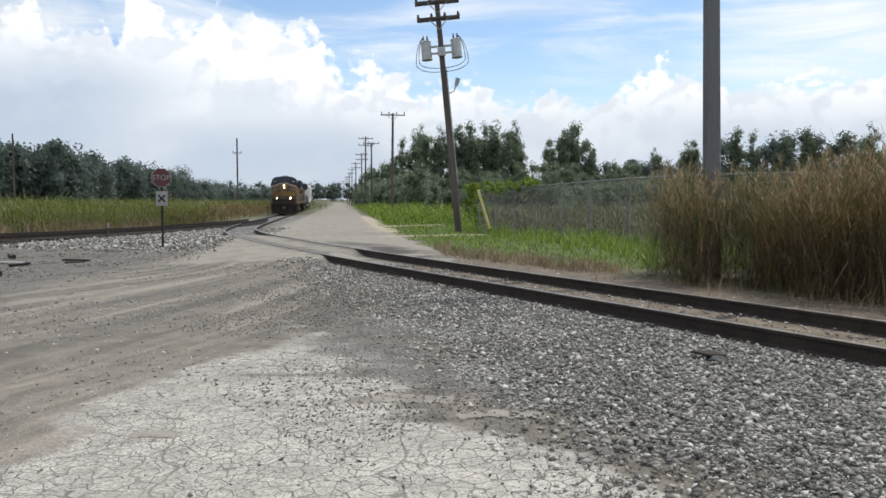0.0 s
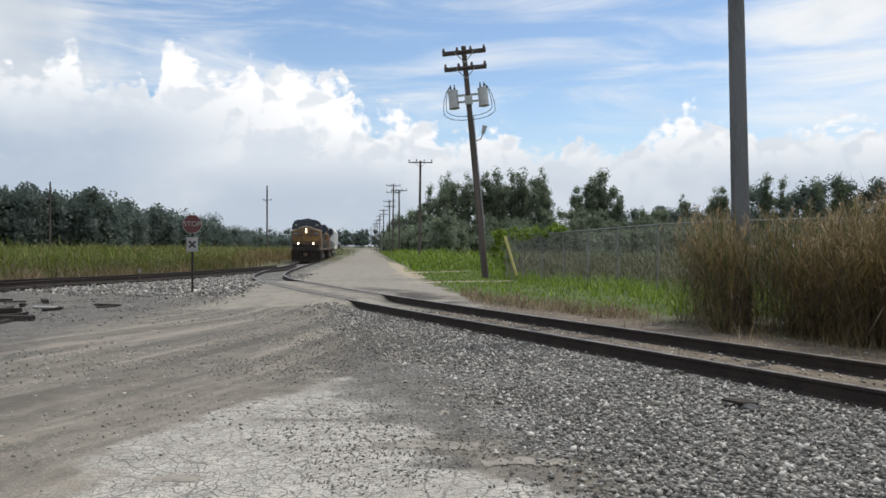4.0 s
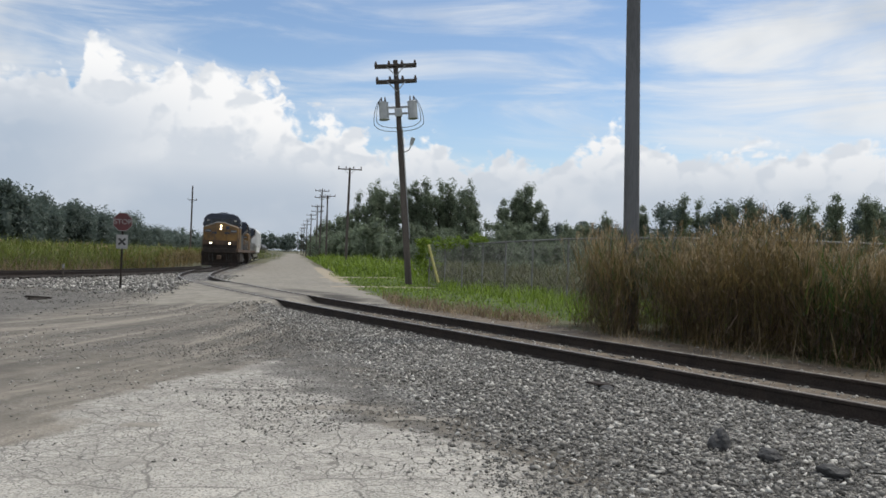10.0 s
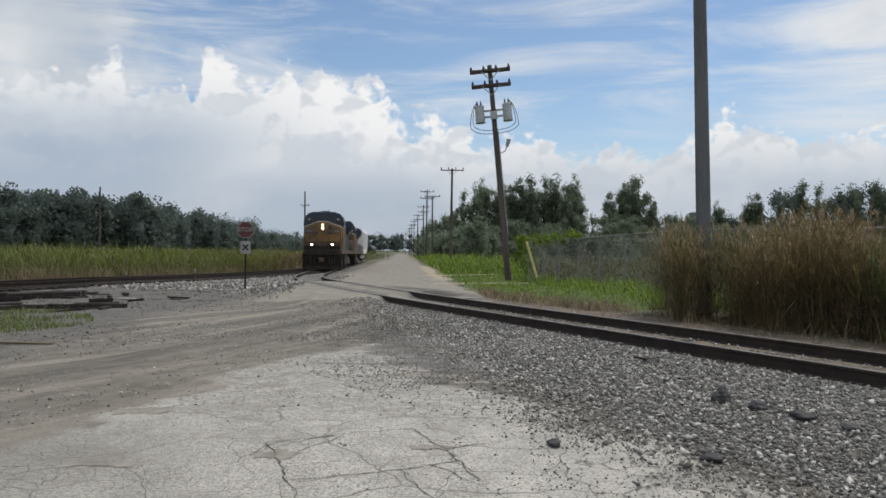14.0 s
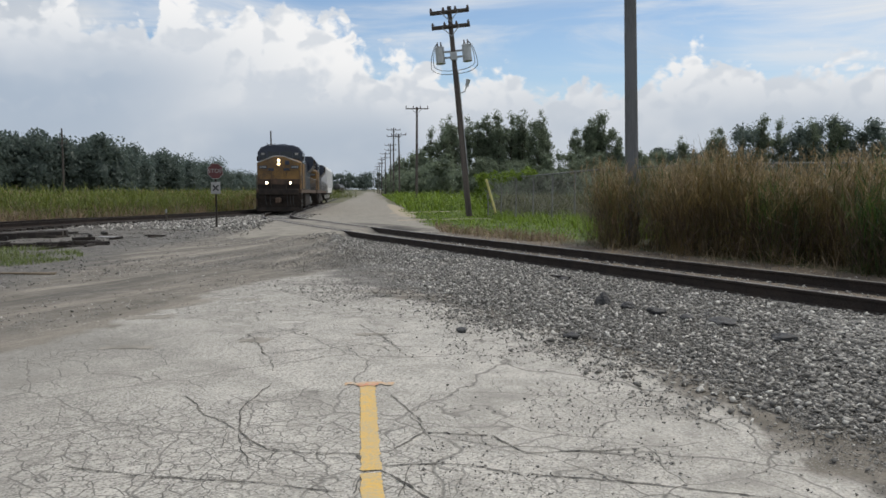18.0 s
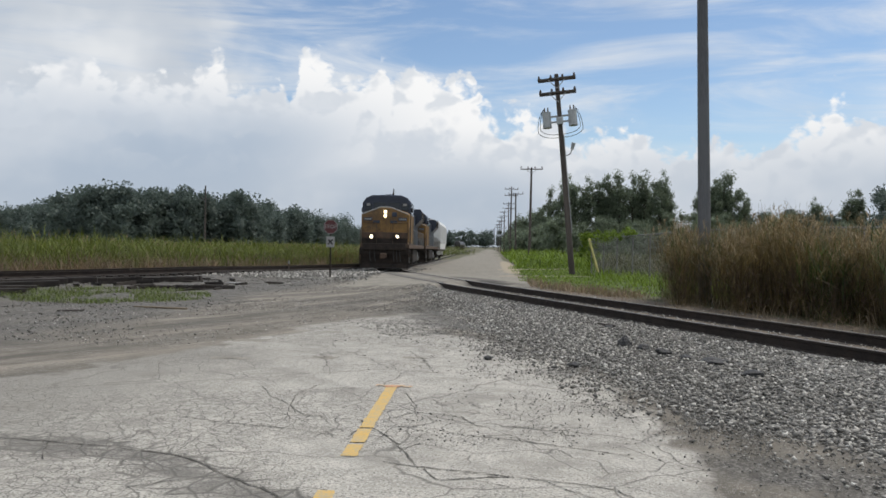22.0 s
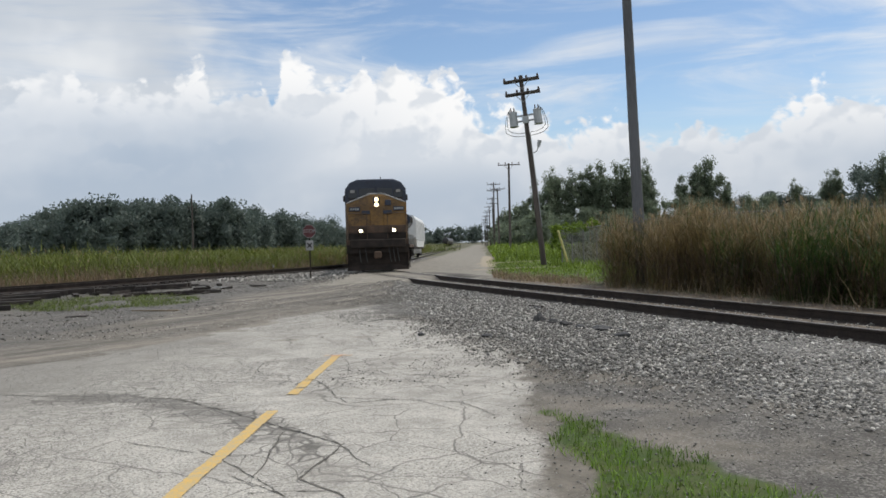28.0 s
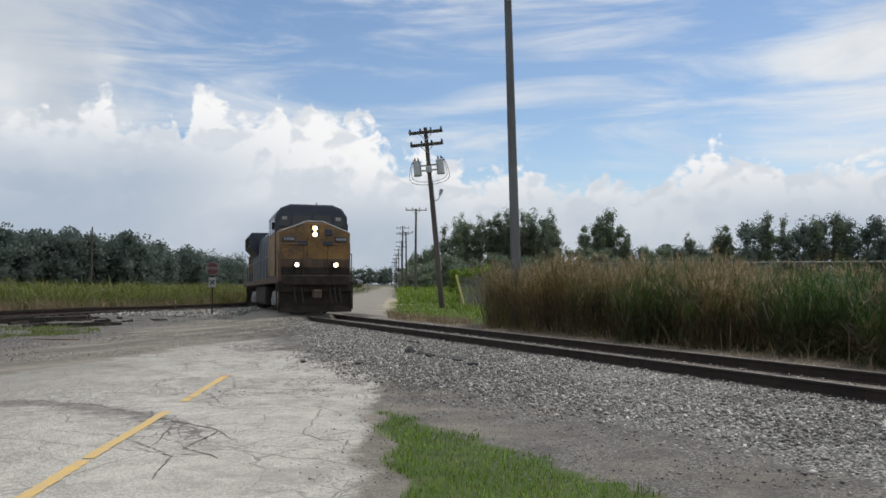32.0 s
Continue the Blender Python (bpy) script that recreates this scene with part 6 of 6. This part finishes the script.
for k, (x, y, s, f) in enumerate([(2.78, 4.05, 0.1, 0.95), (3.02, 3.75, 0.1, 0.5), (3.25, 3.31, 0.11, 0.5), (3.81, 2.7, 0.16, 0.25), (4.08, 1.85, 0.14, 0.3), (1.08, 2.2, 0.06, 0.5), (2.14, 1.92, 0.08, 0.4), (3.5, 2.95, 0.09, 0.4), (2.6, 6.6, 0.1, 0.3)]):
    dark_rock(x, y, s, f, k + 1)


def far_house():
    top = new("house")
    M_ROOF = mat("pale_metal_roof", (0.4, 0.42, 0.44), (0.32, 0.34, 0.36), 0.5, 0.2, 1, 20, 0.05)
    M_SIDE = mat("grey_siding", (0.28, 0.29, 0.3), (0.22, 0.23, 0.24), 0.7, 0, 1, 20, 0.1)
    part("wall", prism(B(), [(-4, -0.6), (4, -0.6), (4, 3.4), (0, 5.2), (-4, 3.4)], 0, 24, "y"), M_SIDE, top)
    bm = B()
    for s in (-1, 1):
        prism(bm, [(0, 5.25), (0, 5.4), (s * 4.6, 3.35), (s * 4.6, 3.2)], -0.6, 24.6, "y")
    part("roof", bm, M_ROOF, top)
    for k in range(4):
        part("window", box(B(), -4.05, 3 + 5.5 * k, 1.2, -3.98, 4.2 + 5.5 * k, 2.3), M_GLASS, top)
    top.matrix_basis = pose(-106, 99, 0, 0, 0, 62)
    tagged(top, "long low grey building with a pale gabled roof", "building")


far_house()


def gravel_mound():
    bm = B()
    bmesh.ops.create_icosphere(bm, subdivisions=4, radius=1.0)
    for v in bm.verts:
        n = noise.noise(v.co * 2.0) * 0.12 + noise.noise(v.co * 6.0) * 0.03
        z = max(v.co.z, -0.1)
        v.co = Vector((v.co.x * 12 * (1 + n), v.co.y * 9 * (1 + n), (1 - min(1, math.hypot(v.co.x, v.co.y))) * 5.4 * (1 + n) if z > -0.05 else -0.6))
    o = link_bm("gravel_mound", bm, mat("mound_gravel", (0.3, 0.26, 0.22), (0.22, 0.19, 0.16), 0.95, 0, 2, 30, 0.8), True)
    o.matrix_basis = pose(50, 68, 0)
    tagged(o, "grey-brown gravel mound behind the reeds", "gravel mound")


gravel_mound()


# ---- pavement marks ----
def strip(name, pts, width, material, label, jag=0.15, z=0.004, kind="structure"):
    """A flat painted or worn strip along points, with ragged edges."""
    rr = random.Random(len(name) + int(1000 * pts[0][0]))
    P_, _ = spline(pts, 0.03)
    tg = np.gradient(P_, axis=0)
    tg /= np.linalg.norm(tg, axis=1)[:, None]
    V, F = [], []
    for i, ((x, y), (tx, ty)) in enumerate(zip(P_, tg)):
        a = width / 2 * (1 + rr.uniform(-jag, jag))
        b = width / 2 * (1 + rr.uniform(-jag, jag))
        for s in (-a, b):
            px, py = x - ty * s, y + tx * s
            V.append((px, py, gz(px, py) + 0.012 * float(noise.noise((px * 0.9, py * 0.9, 0)) + 0.6 * noise.noise((px * 3.1, py * 3.1, 4))) * 0.4 + 0.008 * float(noise.noise((px * 0.21, py * 0.21, 9))) + z))
        if i:
            k = 2 * i
            F.append((k - 2, k - 1, k + 1, k))
    return tagged(from_arrays(name, V, F, material), label, "road marking", kind=kind)


strip("spray_mark", [(0.26, 0.1), (0.45, 0.125), (0.64, 0.11)], 0.07, M_SPRAY, "orange spray-painted mark on the asphalt", 0.95, 0.007)
strip("spray_mark", [(0.36, 0.05), (0.52, 0.06)], 0.05, mat("red_spray", (0.6, 0.2, 0.1), (0.5, 0.38, 0.26), 0.8, 0, 14, 50, 0.1, mottled=1.2), "red spray-painted mark on the asphalt", 0.9, 0.009)
for a, b in ((0.05, -1.62), (-1.65, -2.05), (-2.09, -2.4), (-3.1, -5.4), (-5.44, -9.0), (-9.1, -14)):
    strip("road_line", [(0.44 - 0.148 * y, y) for y in np.linspace(a, b, 4)], 0.105, M_LINE, "worn yellow painted centre line on cracked asphalt", 0.12, 0.006)
M_CRACK = mat("crack_dirt", (0.17, 0.158, 0.138), (0.05, 0.047, 0.042), 0.95, 0, 8, 40, 0.3)


def crack(a, b, wander, seed, width=0.016, branch=2):
    rr = random.Random(seed)
    n = max(3, int(math.dist(a, b) / 0.07))
    pts, off = [], 0.0
    dx, dy = b[0] - a[0], b[1] - a[1]
    L = math.hypot(dx, dy)
    for i in range(n + 1):
        u = i / n
        off += rr.uniform(-1, 1) * wander * 0.3
        off *= 0.9
        pts.append((a[0] + dx * u - dy / L * off, a[1] + dy * u + dx / L * off))
    strip("pavement_crack", pts, width, M_CRACK, "dark open crack in the old asphalt", 0.95, 0.005)
    for j in range(branch):
        p = pts[rr.randrange(1, len(pts) - 1)]
        q = (p[0] + rr.uniform(-0.5, 0.5), p[1] + rr.uniform(-0.7, 0.3))
        if math.dist(p, q) > 0.15:
            crack(p, q, wander, seed * 7 + j, width * 0.6, 0)


CRACKS = [
    ([(-0.28, 0.11), (-0.31, -0.48), (-0.2, -0.96), (0.06, -1.3), (0.35, -1.36), (0.63, -1.37), (0.77, -1.28), (0.92, -0.98), (1.3, -1.02), (1.47, -1.31), (2.1, -1.2)], 0.011),
    ([(0.62, -0.18), (0.86, -0.82), (0.92, -0.98)], 0.009),
    ([(0.63, -1.37), (0.74, -1.54), (1.02, -1.51), (1.26, -1.57), (2.6, -1.9)], 0.012),
    ([(-0.9, -1.6), (-0.1, -1.76), (0.28, -1.82), (0.6, -1.9)], 0.009),
    ([(0.57, -1.39), (1.03, -2.07), (1.33, -2.55), (1.48, -2.75), (1.9, -2.6)], 0.014),
    ([(-2.8, -2.5), (-1.59, -2.55), (-0.71, -2.6), (-0.23, -2.67), (0.52, -3.13), (1.27, -3.73), (1.86, -4.12), (1.86, -4.96), (2.27, -5.31)], 0.016),
    ([(1.04, -2.46), (1.92, -2.6), (2.5, -2.69), (2.84, -3.19)], 0.012),
    ([(1.27, -3.73), (1.58, -4.96), (1.88, -5.31), (2.0, -6.0)], 0.012),
    ([(-0.79, -0.22), (-0.5, -0.7), (-0.2, -0.96)], 0.008),
    ([(0.2, -4.2), (0.9, -4.4), (1.58, -4.96)], 0.01),
    ([(2.3, 0.3), (2.5, -0.4), (2.7, -1.0)], 0.009),
]
for k, (line, w) in enumerate(CRACKS):
    for j, (a, b) in enumerate(zip(line, line[1:])):
        crack(a, b, 0.05, 40 + 13 * k + j, w * 0.85, j % 2)
# an old rectangular cut in the asphalt with broken edges
cut = [(-1.04, 2.02), (0.0, 2.6), (0.43, 1.68), (-0.6, 1.13)]
for k in range(4):
    crack(cut[k], cut[(k + 1) % 4], 0.07, 80 + k, 0.01, 3)
M_SMEAR = mat("damp_dirt", (0.3, 0.275, 0.235), (0.2, 0.185, 0.16), 0.95, 0, 6, 40, 0.4)
for k, (x, y, L, w) in enumerate([(-1.9, 1.33, 0.5, 0.12), (-1.68, 4.35, 0.3, 0.12), (-0.2, 5.2, 0.8, 0.2), (0.5, 4.8, 0.6, 0.16), (-2.4, 3.0, 0.5, 0.25), (0.15, 6.3, 0.6, 0.16), (-0.85, 1.7, 0.3, 0.2), (0.2, 2.0, 0.3, 0.12)]):
    strip("dirt_stain", [(x - L / 2, y), (x, y + 0.05), (x + L / 2, y + 0.02)], w, M_SMEAR, "dark dirt stain on the pavement", 0.5, 0.004)


# ---- ballast stones ----
def stones(name, n, fx, fy, dens, smin, smax, material, label, seed):
    g = np.random.default_rng(seed)
    x, y = g.uniform(*fx, n), g.uniform(*fy, n)
    k = g.uniform(0, 1, n) < dens(x, y)
    x, y = x[k], y[k]
    n = len(x)
    bv = np.array([(1, 0, 0), (-1, 0, 0), (0, 1, 0), (0, -1, 0), (0, 0, 1), (0, 0, -1)], float)
    bv = bv[[0, 2, 1, 3, 4, 5]]
    bf = np.array([(0, 1, 4), (1, 2, 4), (2, 3, 4), (3, 0, 4), (1, 0, 5), (2, 1, 5), (3, 2, 5), (0, 3, 5)])
    s = smin + (smax - smin) * g.uniform(0, 1, n) ** 1.8
    ax = g.uniform(0.45, 1.35, (n, 1, 3)) * np.array([1.1, 0.95, 0.55])
    P_ = (bv[None] * ax + g.normal(0, 0.22, (n, 6, 3))) * s[:, None, None]
    a, tl = g.uniform(0, 6.283, n), g.normal(0, 0.35, n)
    ct, st = np.cos(tl)[:, None], np.sin(tl)[:, None]
    yy, zz = P_[..., 1] * ct - P_[..., 2] * st, P_[..., 1] * st + P_[..., 2] * ct
    ca, sa = np.cos(a)[:, None], np.sin(a)[:, None]
    V = np.stack([P_[..., 0] * ca - yy * sa + x[:, None], P_[..., 0] * sa + yy * ca + y[:, None], zz + (ground_z(x, y) + s * 0.2 + g.uniform(0, 0.5, n) * s)[:, None]], -1)
    F = (bf[None] + (np.arange(n) * len(bv))[:, None, None]).reshape(-1, 3)
    tagged(from_arrays(name, V.reshape(-1, 3), F, material), label, "gravel", kind="stuff")


GX_Y = [-30, -12, -6, -4.47, -3.62, -2.54, -1.5, -0.6, 0.7, 1.85, 3, 5, 8, 12, 16.5]
GX_X = [20, 9.6, 7.0, 6.3, 5.6, 4.7, 3.9, 3.1, 2.7, 2.2, 1.5, 0.9, 0.3, -1.0, -2.9]


def ballast(x, y):
    d = x - np.interp(y, GX_Y, GX_X)
    s = side_of(x, y)
    rail = (np.minimum(np.abs(s - 0.753), np.abs(s + 0.753)) > 0.15) * np.where(s < -0.7, smoothstep(0.9, 1.3, -s) * 0.7 + 0.3, 1.0)
    d = d + 0.7 * smoothstep(-1.6, -0.4, y)
    return smoothstep(-0.4, 1.4, d + 0.5 * np.sin(x * 2.1 + y) * 0.4) * (s < 1.3) * rail * (y < 17.3) * np.where(np.abs(s) < 0.7, 0.16, 1.0)


stones("ballast_stones", 330000, (-3.5, 14), (-12, 17.5), ballast, 0.009, 0.031, M_STONE, "loose grey crushed ballast stones beside the track", 1)


def chips(x, y):
    d = x - np.interp(y, GX_Y, GX_X)
    return smoothstep(-2.0, 0.3, d + 0.7 * np.sin(x * 1.7 + 2.2 * y) * 0.5) * smoothstep(2.5, 0.8, d) * (side_of(x, y) < -1) * np.where((x < 3.3) & (y < 0.3), 0.2, 1.0) * np.where(d < -0.8, 0.15, 1.0)


stones("gravel_chips", 70000, (-2.5, 7), (-6, 14), chips, 0.006, 0.02, M_STONE, "small grey gravel chips strewn over the dirt", 2)


def fine_chips(x, y):
    d = x - np.interp(y, GX_Y, GX_X) + 0.9 * np.sin(x * 1.1 + 0.8 * y) * np.sin(y * 1.7 - x)
    return smoothstep(-3.4, -1.0, d) * smoothstep(1.0, 0.0, d) * np.where(y < 4.6 + 0.5 * np.sin(3 * x), 0.03, 1.0) * smoothstep(14, 11, y)


stones("gravel_chips", 60000, (-4, 3), (1, 14), fine_chips, 0.005, 0.015, M_CHIP, "dark and brown chips trodden into the dirt", 12)
stones("gravel_chips", 12000, (2.6, 7), (-6, 1), lambda x, y: smoothstep(2.7, 3.4, x) * smoothstep(1.0, -0.4, x - np.interp(y, GX_Y, GX_X)) * 0.5, 0.004, 0.012, M_CHIP, "dark chips on the damp dirt", 13)
stones("gravel_chips", 26000, (-2, 16), (-12, 20), lambda x, y: (side_of(x, y) > 0.9) * (side_of(x, y) < 2.9) * 0.8, 0.008, 0.028, M_STONE, "gravel chips beyond the far rail", 6)


def yard(x, y):
    on = np.abs(x - road_x(y)) < 3.0
    return np.where(on & (y > 17), 0.0, 1.0) * smoothstep(-6.0, -7.2, x + 0.12 * (y - 23)) * smoothstep(20, 22.5, y + 0.35 * (x + 8)) * (track_dist(x, y, LF) > 0.9) * (track_dist(x, y) > 1.0)


stones("gravel_chips", 60000, (0.9, 3.6), (-2.0, 4.0), lambda x, y: (0.12 + 0.88 * smoothstep(-1.0, 0.1, x - np.interp(y, GX_Y, GX_X))) * np.where(nz(x, y, 1.3, 4.0) > 0.0, 1.0, 0.15), 0.003, 0.011, M_CHIP, "loose grit swept over the pavement's edge", 15)
stones("gravel_chips", 26000, (-15, -4.5), (2, 22), lambda x, y: smoothstep(-4.6, -7.0, x + 0.09 * (y - 10)) * (track_dist(x, y, LF) > 1.0) * np.where(nz(x, y, 0.7, 8.0) > 0.0, 0.6, 0.1), 0.008, 0.035, M_CINDER, "dark stones and cinders strewn beside the siding", 16)
stones("ballast_stones", 16000, (-15, -5), (19, 46), yard, 0.025, 0.07, M_STONE, "pale ballast stones between the tracks", 3)
stones("gravel_chips", 34000, (-9, 1), (2, 20), lambda x, y: np.where((y < 5.2) & (x > -2.6), 0.1, 0.7) * (0.45 + 0.5 * np.sin(x * 1.3 + 1) * np.sin(y * 0.9)) * (np.abs(x - road_x(y) + 1.05) > 2.8 * (y > 16)), 0.006, 0.02, M_STONE, "scattered chips on the dirt yard", 4)


# ---- motion ----
def motions():
    times = [k * 0.5 for k in range(65)]
    for ob, lead, half in ((loco_a, 10.6, 6.16), (loco_b, 31.9, 6.16), (hopper, 51.2, 6.3)):
        walk(ob, [(t, car_pose(s_front(t) - lead, half)) for t in times])
    fine = [k * 0.32 for k in range(101)]
    for ob in (loco_a, loco_b, hopper):
        for tr in ob.children:
            for w in tr.children:
                if w.name.startswith("wheelset"):
                    x = w.matrix_basis.translation.x
                    walk(w, [(t, pose(x, 0, 0.53, 0, math.degrees((s_front(t) - s_front(0)) / (0.55 * ob.scale.x)), 0)) for t in fine])


motions()
